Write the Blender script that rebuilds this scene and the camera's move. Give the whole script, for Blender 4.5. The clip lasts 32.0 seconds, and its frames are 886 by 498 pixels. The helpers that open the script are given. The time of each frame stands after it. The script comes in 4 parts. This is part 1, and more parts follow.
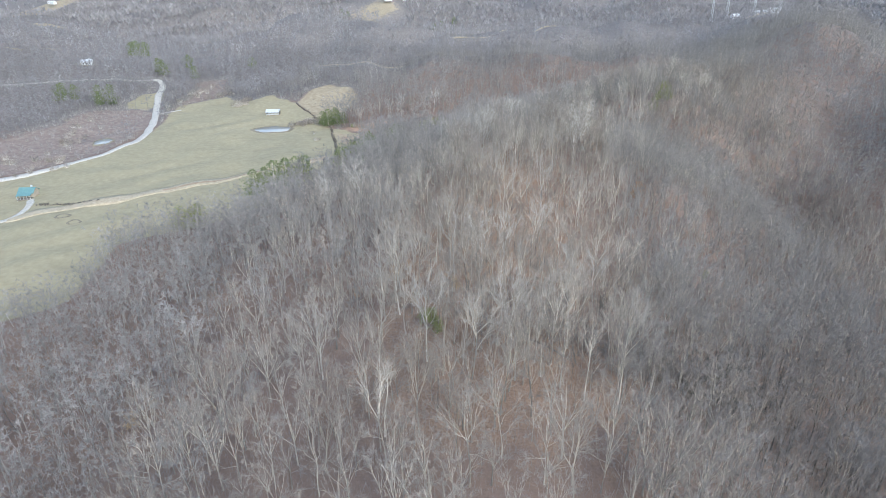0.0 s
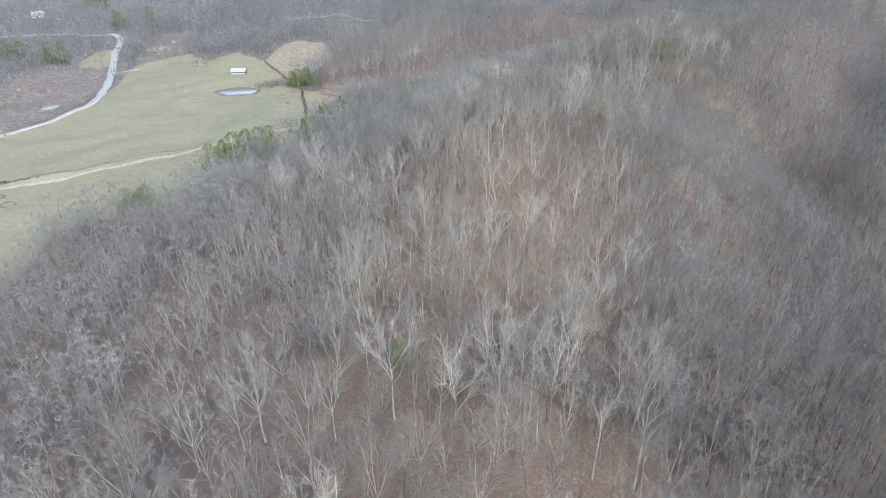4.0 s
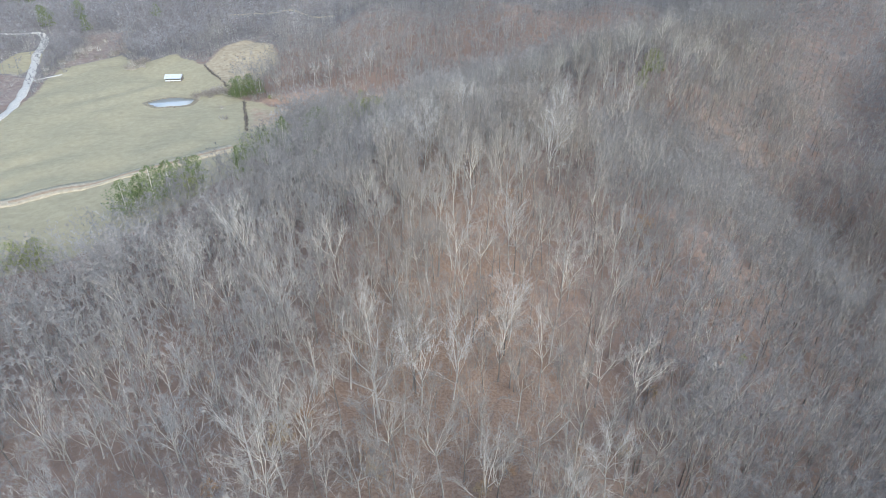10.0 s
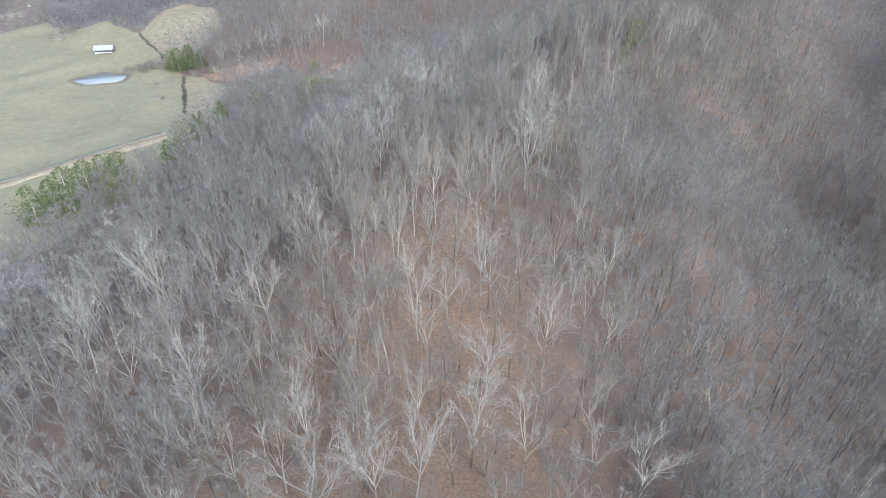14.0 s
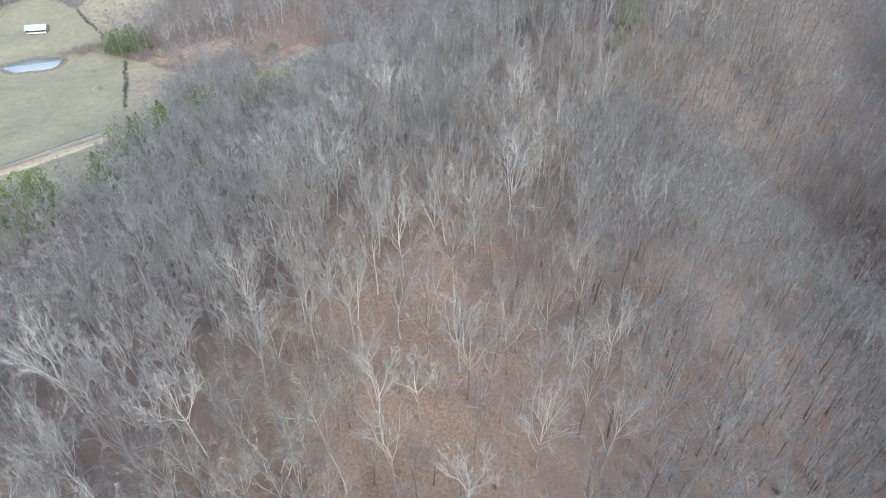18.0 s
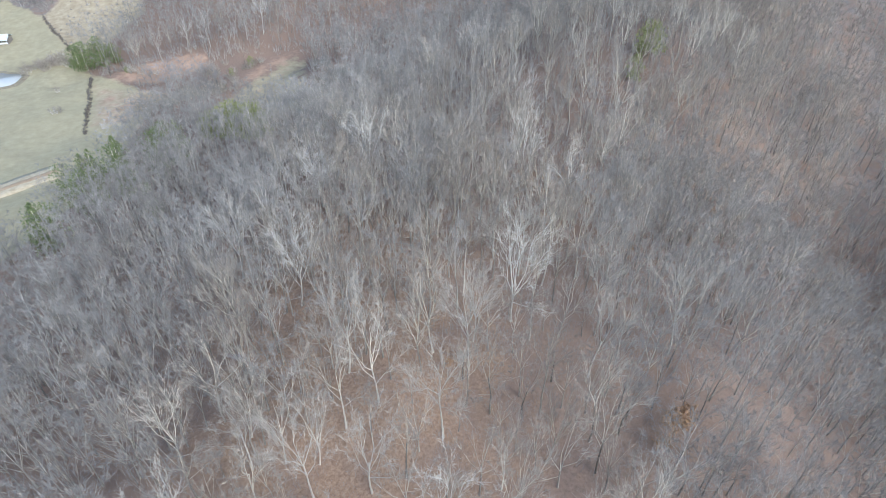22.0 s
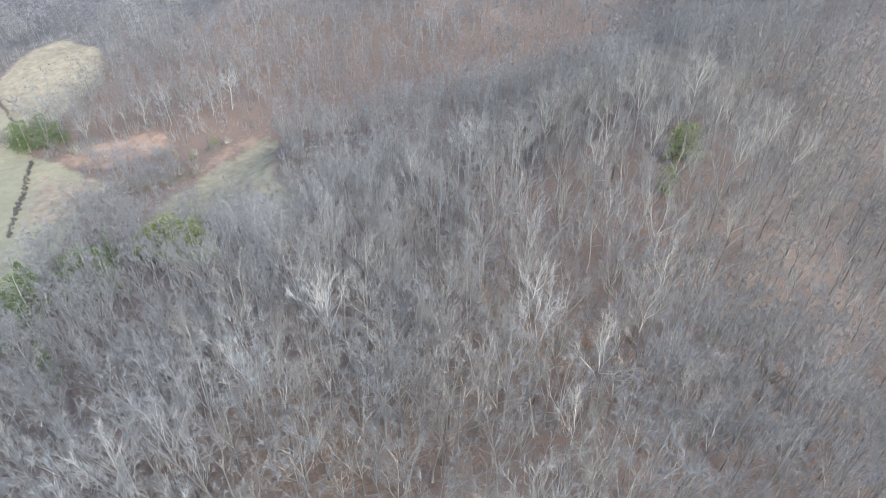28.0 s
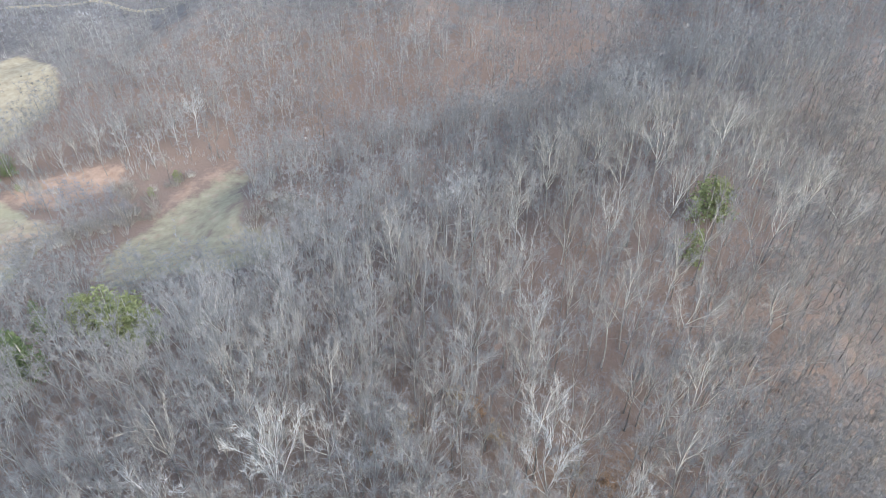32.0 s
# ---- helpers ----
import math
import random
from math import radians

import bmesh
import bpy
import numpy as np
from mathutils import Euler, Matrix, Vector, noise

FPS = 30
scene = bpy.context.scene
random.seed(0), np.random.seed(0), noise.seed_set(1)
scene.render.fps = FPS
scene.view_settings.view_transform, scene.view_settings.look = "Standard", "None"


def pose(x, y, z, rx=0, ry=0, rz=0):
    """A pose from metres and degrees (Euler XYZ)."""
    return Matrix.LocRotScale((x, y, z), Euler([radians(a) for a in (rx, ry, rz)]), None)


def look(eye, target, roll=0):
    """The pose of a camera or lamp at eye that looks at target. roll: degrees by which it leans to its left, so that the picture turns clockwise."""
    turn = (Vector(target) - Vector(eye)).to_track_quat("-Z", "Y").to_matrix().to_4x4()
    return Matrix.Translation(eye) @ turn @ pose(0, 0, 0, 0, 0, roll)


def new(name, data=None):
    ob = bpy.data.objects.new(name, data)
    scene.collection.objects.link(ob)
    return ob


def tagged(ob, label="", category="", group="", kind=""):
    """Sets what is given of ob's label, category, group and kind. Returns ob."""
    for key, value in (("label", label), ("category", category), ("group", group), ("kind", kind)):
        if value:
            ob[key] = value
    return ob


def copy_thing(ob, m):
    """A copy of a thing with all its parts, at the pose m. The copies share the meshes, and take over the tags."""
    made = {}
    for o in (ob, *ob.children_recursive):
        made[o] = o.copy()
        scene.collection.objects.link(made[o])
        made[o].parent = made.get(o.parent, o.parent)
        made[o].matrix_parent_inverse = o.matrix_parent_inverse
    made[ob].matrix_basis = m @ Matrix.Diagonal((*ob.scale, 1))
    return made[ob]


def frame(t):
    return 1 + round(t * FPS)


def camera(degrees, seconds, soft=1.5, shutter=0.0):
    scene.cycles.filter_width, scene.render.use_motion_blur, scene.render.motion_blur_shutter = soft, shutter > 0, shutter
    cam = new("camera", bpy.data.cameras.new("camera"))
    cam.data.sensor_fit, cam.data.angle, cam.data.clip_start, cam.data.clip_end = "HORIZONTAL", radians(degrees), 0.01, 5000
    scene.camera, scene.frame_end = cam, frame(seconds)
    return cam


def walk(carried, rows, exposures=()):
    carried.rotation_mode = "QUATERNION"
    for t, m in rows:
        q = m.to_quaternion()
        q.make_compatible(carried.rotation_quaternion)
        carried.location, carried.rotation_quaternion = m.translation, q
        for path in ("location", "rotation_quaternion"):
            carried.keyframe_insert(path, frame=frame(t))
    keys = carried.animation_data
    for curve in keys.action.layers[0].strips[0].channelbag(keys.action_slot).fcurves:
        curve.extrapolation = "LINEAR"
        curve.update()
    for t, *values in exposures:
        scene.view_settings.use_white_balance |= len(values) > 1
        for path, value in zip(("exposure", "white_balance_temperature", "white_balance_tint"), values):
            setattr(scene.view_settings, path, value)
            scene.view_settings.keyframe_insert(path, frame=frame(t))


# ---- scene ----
EXPOSURES = ((0, 0.65, 5690, 6), (20, 0.75, 5640, 6), (32, 0.90, 5670, 6))
cam = camera(71.58, 32.0, soft=0.9)
PATH = [
    (0, (0.01, 0.00, 102.89), (-0.2083, 1.7930, 102.0257), -0.55),
    (0.5, (-0.21, 3.38, 102.83), (-0.4321, 5.1726, 101.9657), -0.53),
    (1, (-0.37, 6.75, 102.75), (-0.5420, 8.5396, 101.8779), -0.44),
    (1.5, (-0.48, 10.09, 102.64), (-0.6499, 11.8755, 101.7521), -0.48),
    (2, (-0.55, 13.43, 102.53), (-0.7186, 15.1886, 101.6026), -0.50),
    (2.5, (-0.59, 16.75, 102.43), (-0.7593, 18.5028, 101.4816), -0.52),
    (4.5, (-0.70, 30.00, 102.31), (-0.8676, 31.7168, 101.2967), -0.47),
    (5, (-0.75, 33.32, 102.39), (-0.9202, 35.0280, 101.3720), -0.49),
    (5.5, (-0.81, 36.63, 102.50), (-0.9790, 38.3396, 101.4787), -0.42),
    (6, (-0.87, 39.94, 102.63), (-1.0325, 41.6511, 101.6053), -0.39),
    (6.5, (-0.93, 43.25, 102.77), (-1.0767, 44.9624, 101.7419), -0.28),
    (7, (-0.98, 46.56, 102.90), (-1.1119, 48.2712, 101.8761), -0.19),
    (7.5, (-1.02, 49.86, 103.02), (-1.1407, 51.5763, 101.9968), -0.17),
    (8, (-1.04, 53.17, 103.12), (-1.1586, 54.8775, 102.0936), -0.20),
    (8.5, (-1.03, 56.47, 103.19), (-1.1533, 58.1752, 102.1590), -0.28),
    (9, (-1.00, 59.76, 103.23), (-1.1240, 61.4703, 102.1969), -0.25),
    (9.5, (-0.94, 63.06, 103.25), (-1.0707, 64.7633, 102.2130), -0.25),
    (10, (-0.87, 66.35, 103.25), (-0.9381, 68.0586, 102.2140), -0.11),
    (10.5, (-0.76, 69.64, 103.25), (-0.8256, 71.3498, 102.2045), -0.11),
    (11, (-0.64, 72.94, 103.23), (-0.6993, 74.6245, 102.1656), -0.08),
    (11.5, (-0.49, 76.23, 103.23), (-0.5488, 77.8903, 102.1158), -0.01),
    (12, (-0.31, 79.52, 103.23), (-0.3761, 81.1662, 102.0894), -0.06),
    (12.5, (-0.12, 82.82, 103.25), (-0.1607, 84.4604, 102.1002), 0.08),
    (13, (0.10, 86.12, 103.28), (0.1266, 87.7603, 102.1328), 0.24),
    (13.5, (0.34, 89.42, 103.33), (0.3660, 91.0589, 102.1793), 0.23),
    (14, (0.60, 92.72, 103.40), (0.6248, 94.3583, 102.2437), 0.09),
    (14.5, (0.88, 96.02, 103.48), (0.9018, 97.6574, 102.3258), 0.06),
    (16.5, (2.15, 109.21, 104.01), (2.2235, 110.7764, 102.7664), -0.06),
    (17, (2.50, 112.51, 104.19), (2.5860, 114.0660, 102.9342), -0.08),
    (17.5, (2.87, 115.80, 104.36), (2.9492, 117.3577, 103.1012), -0.10),
    (18, (3.24, 119.10, 104.52), (3.3212, 120.6540, 103.2574), -0.08),
    (18.5, (3.62, 122.41, 104.66), (3.7020, 123.9565, 103.3913), -0.10),
    (19, (4.01, 125.72, 104.76), (4.0896, 127.2686, 103.4933), -0.16),
    (19.5, (4.40, 129.05, 104.82), (4.4844, 130.5908, 103.5508), -0.13),
    (20, (4.80, 132.39, 104.83), (4.8821, 133.9269, 103.5547), -0.12),
    (20.5, (5.20, 135.74, 104.78), (5.2750, 137.2783, 103.4981), -0.11),
    (21, (5.61, 139.11, 104.67), (5.6662, 140.6401, 103.3894), -0.12),
    (21.5, (6.01, 142.47, 104.52), (6.0659, 144.0057, 103.2410), -0.09),
    (22, (6.40, 145.84, 104.35), (6.4822, 147.3708, 103.0674), 0.06),
    (22.5, (6.79, 149.20, 104.16), (6.8758, 150.7284, 102.8778), 0.17),
    (23, (7.17, 152.54, 103.97), (7.2598, 154.0738, 102.6868), 0.29),
    (23.5, (7.54, 155.87, 103.79), (7.6271, 157.4002, 102.5054), 0.34),
    (24, (7.89, 159.17, 103.63), (7.9790, 160.7025, 102.3470), 0.32),
    (24.5, (8.23, 162.45, 103.51), (8.3138, 163.9769, 102.2224), 0.33),
    (26.5, (9.41, 175.25, 103.26), (9.4988, 176.7719, 101.9636), 0.18),
    (27, (9.68, 178.38, 103.23), (9.7666, 179.9223, 101.9640), 0.27),
    (27.5, (9.93, 181.48, 103.21), (10.0239, 183.0562, 101.9849), 0.31),
    (28, (10.17, 184.54, 103.18), (10.2699, 186.1472, 101.9875), 0.34),
    (28.5, (10.41, 187.58, 103.14), (10.5087, 189.1877, 101.9537), 0.37),
    (29, (10.65, 190.60, 103.10), (10.7491, 192.2052, 101.9126), 0.41),
    (29.5, (10.90, 193.60, 103.06), (11.0025, 195.2073, 101.8667), 0.41),
    (30, (11.17, 196.60, 103.01), (11.2814, 198.2026, 101.8200), 0.40),
    (30.5, (11.48, 199.59, 102.96), (11.6066, 201.1969, 101.7738), 0.45),
    (31, (11.84, 202.60, 102.92), (11.9635, 204.2005, 101.7318), 0.46),
    (31.5, (12.25, 205.62, 102.88), (12.3765, 207.2188, 101.6949), 0.50),
    (32, (12.73, 208.66, 102.86), (12.8568, 210.2585, 101.6645), 0.51),
]
walk(cam, [(t, look(eye, target, roll)) for t, eye, target, roll in PATH], EXPOSURES)
# ---- world and sun: thin overcast, the sun high behind the camera ----
SUN_ELEVATION, SUN_TURN = 38.0, 142.0
world = bpy.data.worlds.new("sky")
scene.world = world
world.use_nodes = True
wn = world.node_tree
wn.nodes.clear()
sky = wn.nodes.new("ShaderNodeTexSky")
sky.sky_type, sky.sun_disc = "NISHITA", False
sky.sun_elevation, sky.sun_rotation = radians(SUN_ELEVATION), radians(SUN_TURN)
sky.air_density, sky.dust_density, sky.ozone_density = 1.2, 2.5, 1.5
back = wn.nodes.new("ShaderNodeBackground")
back.inputs["Strength"].default_value = 0.172
wout = wn.nodes.new("ShaderNodeOutputWorld")
wn.links.new(sky.outputs[0], back.inputs["Color"])
wn.links.new(back.outputs[0], wout.inputs["Surface"])
lamp = bpy.data.lights.new("sun", "SUN")
lamp.energy, lamp.angle, lamp.color = 1.35, radians(34), (1.0, 0.95, 0.88)
sun = new("sun", lamp)
s_az, s_el = radians(SUN_TURN), radians(SUN_ELEVATION)
sun_from = Vector((math.sin(s_az) * math.cos(s_el), math.cos(s_az) * math.cos(s_el), math.sin(s_el)))
sun.matrix_world = look(sun_from * 300, (0, 0, 0))


# ---- materials ----
class Nodes:
    """A small helper to write node materials."""

    def __init__(self, name, rough=0.9, metal=0.0, spec=0.3):
        self.mat = bpy.data.materials.new(name)
        self.mat.use_nodes = True
        self.tree = self.mat.node_tree
        self.bsdf = self.tree.nodes["Principled BSDF"]
        self.bsdf.inputs["Roughness"].default_value = rough
        self.bsdf.inputs["Metallic"].default_value = metal
        self.bsdf.inputs["Specular IOR Level"].default_value = spec

    def add(self, kind, **sets):
        node = self.tree.nodes.new(kind)
        for k, v in sets.items():
            node.inputs[k.replace("_", " ")].default_value = v
        return node

    def link(self, a, b):
        self.tree.links.new(a, b)

    def place(self):
        return self.add("ShaderNodeTexCoord").outputs["Object"]

    def noise(self, scale, detail=4.0, rough=0.6, stretch=None):
        n = self.add("ShaderNodeTexNoise", Scale=scale, Detail=detail, Roughness=rough)
        where = self.place()
        if stretch:
            m = self.add("ShaderNodeMapping", Scale=stretch)
            self.link(where, m.inputs["Vector"])
            where = m.outputs[0]
        self.link(where, n.inputs["Vector"])
        return n.outputs["Fac"]

    def ramp(self, fac, *stops):
        r = self.tree.nodes.new("ShaderNodeValToRGB")
        r.color_ramp.elements[0].position, r.color_ramp.elements[0].color = stops[0][0], (*stops[0][1], 1)
        r.color_ramp.elements[1].position, r.color_ramp.elements[1].color = stops[-1][0], (*stops[-1][1], 1)
        for p, c in stops[1:-1]:
            r.color_ramp.elements.new(p).color = (*c, 1)
        self.link(fac, r.inputs[0])
        return r.outputs[0]

    def mix(self, fac, a, b, blend="MIX"):
        m = self.tree.nodes.new("ShaderNodeMix")
        m.data_type, m.blend_type = "RGBA", blend
        for value, socket in ((fac, m.inputs[0]), (a, m.inputs[6]), (b, m.inputs[7])):
            if isinstance(value, (int, float)):
                socket.default_value = value
            elif isinstance(value, tuple):
                socket.default_value = (*value, 1)
            else:
                self.link(value, socket)
        return m.outputs[2]

    def math(self, op, a, b):
        m = self.tree.nodes.new("ShaderNodeMath")
        m.operation = op
        for value, socket in ((a, m.inputs[0]), (b, m.inputs[1])):
            if isinstance(value, (int, float)):
                socket.default_value = value
            else:
                self.link(value, socket)
        return m.outputs[0]

    def attribute(self, name):
        n = self.tree.nodes.new("ShaderNodeAttribute")
        n.attribute_name = name
        return n.outputs["Fac"]

    def done(self, colour, bump=None, strength=0.3, distance=0.05):
        if isinstance(colour, tuple):
            self.bsdf.inputs["Base Color"].default_value = (*colour, 1)
        else:
            self.link(colour, self.bsdf.inputs["Base Color"])
        if bump is not None:
            b = self.add("ShaderNodeBump", Strength=strength, Distance=distance)
            self.link(bump, b.inputs["Height"])
            self.link(b.outputs[0], self.bsdf.inputs["Normal"])
        return self.mat


def plain(name, dark, light, scale=2.0, rough=0.85, metal=0.0, stretch=None, strength=0.25):
    n = Nodes(name, rough, metal)
    fac = n.noise(scale, 5.0, 0.65, stretch)
    return n.done(n.ramp(fac, (0.3, dark), (0.7, light)), fac, strength)


def wood_material(name, dark, light, per_object, pale=0.4):
    """Bark and twigs: the tone goes from tree to tree, with a fine grain over it."""
    n = Nodes(name, 0.9, 0.0, 0.2)
    if per_object:
        tone = n.tree.nodes.new("ShaderNodeObjectInfo").outputs["Random"]
    else:
        tone = n.attribute("tone")
    usual = tuple(a * (1 - pale) + b * pale for a, b in zip(dark, light))
    colour = n.ramp(tone, (0.0, dark), (0.7, usual), (1.0, light))
    grain = n.noise(3.0, 4.0, 0.7, (1.0, 1.0, 0.25))
    colour = n.mix(0.35, colour, n.ramp(grain, (0.3, (0.25, 0.22, 0.2)), (0.7, (0.75, 0.73, 0.7))), "OVERLAY")
    return n.done(colour)


TRUNK_DARK, TRUNK_LIGHT = (0.27, 0.248, 0.22), (0.64, 0.607, 0.545)
TAN_DARK, TAN_LIGHT = (0.31, 0.273, 0.222), (0.77, 0.712, 0.605)
TWIG_DARK, TWIG_LIGHT = (0.215, 0.203, 0.189), (0.475, 0.451, 0.424)
TAN_TWIG_DARK, TAN_TWIG_LIGHT = (0.23, 0.203, 0.175), (0.50, 0.455, 0.395)
bark = wood_material("bark", TRUNK_DARK, TRUNK_LIGHT, False, 0.6)
twig = wood_material("twigs", TWIG_DARK, TWIG_LIGHT, False)
bark_tan = wood_material("tan_bark", TAN_DARK, TAN_LIGHT, False, 0.6)
twig_tan = wood_material("tan_twigs", TAN_TWIG_DARK, TAN_TWIG_LIGHT, False)
bark_one = wood_material("tree_bark", TAN_DARK, TAN_LIGHT, True, 0.6)
twig_one = wood_material("tree_twigs", TAN_TWIG_DARK, TAN_TWIG_LIGHT, True)
bark_old = wood_material("old_bark", (0.10, 0.09, 0.08), (0.56, 0.525, 0.47), False, 0.5)
bark_old_one = wood_material("tree_old_bark", (0.15, 0.133, 0.115), (0.60, 0.56, 0.49), True, 0.55)
bark_pale = wood_material("pale_bark", (0.38, 0.358, 0.318), (0.68, 0.65, 0.595), True, 0.5)
twig_pale = wood_material("pale_twigs", (0.36, 0.33, 0.29), (0.58, 0.55, 0.50), True)
# bluish grey: the haze of distance mixed into the twig colour
twig_haze = wood_material("hazy_twigs", (0.212, 0.203, 0.204), (0.47, 0.452, 0.45), False)
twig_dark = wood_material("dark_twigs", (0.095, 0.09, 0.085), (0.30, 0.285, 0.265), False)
needles = plain("needles", (0.10, 0.13, 0.055), (0.26, 0.30, 0.13), 1.5)
needles_pale = plain("pale_needles", (0.19, 0.205, 0.085), (0.36, 0.365, 0.16), 1.5)
dry_leaves = plain("dry_leaves", (0.28, 0.172, 0.10), (0.44, 0.285, 0.172), 2.5)
tan_leaves = plain("tan_leaves", (0.28, 0.19, 0.11), (0.48, 0.36, 0.22), 2.5)
gravel = plain("gravel", (0.40, 0.37, 0.315), (0.67, 0.63, 0.555), 1.2)
dirt = plain("dirt", (0.36, 0.295, 0.195), (0.54, 0.46, 0.325), 0.6)
white_paint = plain("white_paint", (0.62, 0.62, 0.60), (0.80, 0.80, 0.78), 1.0, 0.6)
beige_paint = plain("beige_siding", (0.48, 0.40, 0.30), (0.62, 0.54, 0.42), 0.8, 0.7)
grey_wood = plain("grey_boards", (0.14, 0.12, 0.10), (0.30, 0.27, 0.24), 1.5, 0.85, 0.0, (1, 1, 0.1))
roof_metal = plain("galvanised_roof", (0.52, 0.54, 0.55), (0.74, 0.75, 0.76), 0.7, 0.5, 0.1)
teal_metal = plain("teal_roof_metal", (0.14, 0.27, 0.265), (0.21, 0.35, 0.34), 0.5, 0.5, 0.1)
dark_pane = plain("window_glass", (0.02, 0.025, 0.03), (0.05, 0.06, 0.07), 0.5, 0.12)
wire = plain("fence_wire", (0.25, 0.25, 0.25), (0.4, 0.4, 0.4), 1.0, 0.5, 0.8)
water = Nodes("pond_water", 0.08, 0.0, 0.6).done((0.44, 0.46, 0.45))


def ground_material():
    n = Nodes("ground", 0.95, 0.0, 0.15)
    fine, mid, broad = n.noise(2.2, 6.0, 0.75), n.noise(0.35, 5.0, 0.65), n.noise(0.035, 4.0, 0.6)
    leaf_size = n.noise(1.1, 5.0, 0.8)
    litter = n.ramp(fine, (0.28, (0.125, 0.094, 0.074)), (0.52, (0.28, 0.20, 0.154)), (0.78, (0.42, 0.32, 0.25)))
    litter = n.mix(n.ramp(leaf_size, (0.35, (0, 0, 0)), (0.7, (0.75, 0.75, 0.75))), litter, (0.228, 0.16, 0.121))
    litter = n.mix(n.math("MULTIPLY", mid, 0.35), litter, (0.25, 0.20, 0.165))
    litter = n.mix(n.ramp(broad, (0.42, (0, 0, 0)), (0.7, (0.6, 0.6, 0.6))), litter, (0.29, 0.20, 0.145))
    grass = n.ramp(mid, (0.25, (0.275, 0.24, 0.15)), (0.55, (0.385, 0.336, 0.215)), (0.85, (0.505, 0.44, 0.295)))
    grass = n.mix(n.math("MULTIPLY", broad, 0.7), grass, (0.395, 0.345, 0.215))
    streaks = n.noise(0.09, 6.0, 0.7, (0.6, 1.3, 1.0))
    grass = n.mix(n.ramp(streaks, (0.5, (0, 0, 0)), (0.72, (0.45, 0.45, 0.45))), grass, (0.25, 0.225, 0.155))
    grass = n.mix(n.ramp(n.noise(0.9, 5.0, 0.7), (0.5, (0, 0, 0)), (0.75, (0.5, 0.5, 0.5))), grass, (0.39, 0.355, 0.25))
    straw = n.ramp(mid, (0.25, (0.29, 0.227, 0.145)), (0.5, (0.40, 0.33, 0.222)), (0.75, (0.50, 0.422, 0.295)))
    soil = n.ramp(mid, (0.3, (0.33, 0.215, 0.148)), (0.7, (0.50, 0.35, 0.25)))
    scrub = n.ramp(mid, (0.25, (0.19, 0.145, 0.12)), (0.6, (0.31, 0.25, 0.21)), (0.8, (0.49, 0.42, 0.32)))
    colour = litter
    thicket = n.ramp(mid, (0.25, (0.15, 0.135, 0.12)), (0.6, (0.25, 0.225, 0.205)), (0.8, (0.33, 0.30, 0.275)))
    oak_leaves = n.ramp(fine, (0.3, (0.20, 0.13, 0.088)), (0.52, (0.34, 0.235, 0.162)), (0.75, (0.46, 0.335, 0.24)))
    for name, other in (("oak_leaves", oak_leaves), ("thicket", thicket), ("scrub", scrub), ("meadow", grass), ("straw", straw), ("soil", soil)):
        edge = n.math("ADD", n.attribute(name), n.math("MULTIPLY", n.math("SUBTRACT", n.noise(0.22, 5.0, 0.7), 0.5), 0.9))
        colour = n.mix(n.ramp(edge, (0.4, (0, 0, 0)), (0.62, (1, 1, 1))), colour, other)
    return n.done(colour, n.math("ADD", fine, mid), 0.6, 0.25)


ground_paint = ground_material()
worn_dirt = plain("worn_dirt", (0.28, 0.20, 0.125), (0.44, 0.335, 0.22), 0.5)
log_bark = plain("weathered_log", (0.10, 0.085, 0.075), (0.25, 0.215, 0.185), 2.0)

# ---- ground shape ----
RIDGES = (  # crest points (x, y, height), the flank's width on the west and on the east
    (((0, -300, 50), (0, 0, 40), (-2, 130, 34), (3, 240, 35), (24, 268, 33), (52, 296, 33), (110, 345, 36), (200, 440, 44), (250, 680, 40), (300, 880, 30)), 74, 64),
    (((200, 440, 44), (120, 470, 36), (20, 480, 32), (-60, 505, 26), (-150, 560, 20), (-250, 640, 12)), 62, 62),
    (((110, 352, 34), (40, 362, 24), (-14, 352, 14)), 26, 26),
    (((280, -250, 50), (240, 60, 42), (225, 250, 40), (232, 350, 40), (200, 440, 44)), 78, 78),
    (((-60, 420, 10), (-110, 455, 9), (-170, 480, 8)), 36, 36),
    (((300, 880, 30), (120, 790, 24), (-45, 700, 18), (-130, 690, 14), (-250, 720, 22), (-330, 760, 14)), 85, 85),
    (((-700, 300, 26), (-560, 480, 22), (-620, 800, 30), (-300, 1100, 34)), 130, 130),
)

SWELLS = (  # the knob's shoulders, the saddle before it and the draws beside it: x, y, widths, height
    (60, 200, 26, 26, 10.3), (-70, 150, 34, 34, 7.9), (10, 150, 34, 34, -7.1), (104, 256, 16, 26, -4.0), (20, 270, 26, 26, -4.5), (-40, 300, 26, 26, 4.1), (66, 306, 24, 24, 6.0),
    (30, 210, 26, 26, 2.9), (-20, 250, 40, 20, -1.9), (-60, 180, 40, 20, 1.7), (140, 260, 40, 20, 2.0), (50, 150, 26, 26, -1.5), (110, 230, 26, 26, -1.8), (-50, 100, 26, 26, 1.3), (100, 222, 14, 30, -3.0), (66, 240, 20, 13, 2.5), (84, 229, 16, 13, 3.0), (70, 261, 16, 10, -4.0), (92, 250, 16, 12, -4.0), (88, 284, 18, 18, 4.0),
    (-190, 690, 120, 85, 20.0),
)


def soft_noise(x, y, size, seed):
    a = np.sin(x / size * 1.7 + seed * 1.3 + 1.9 * np.sin(y / size * 0.9 + seed)) * np.cos(y / size * 1.3 - seed * 2.1 + 1.4 * np.sin(x / size * 1.1))
    return a


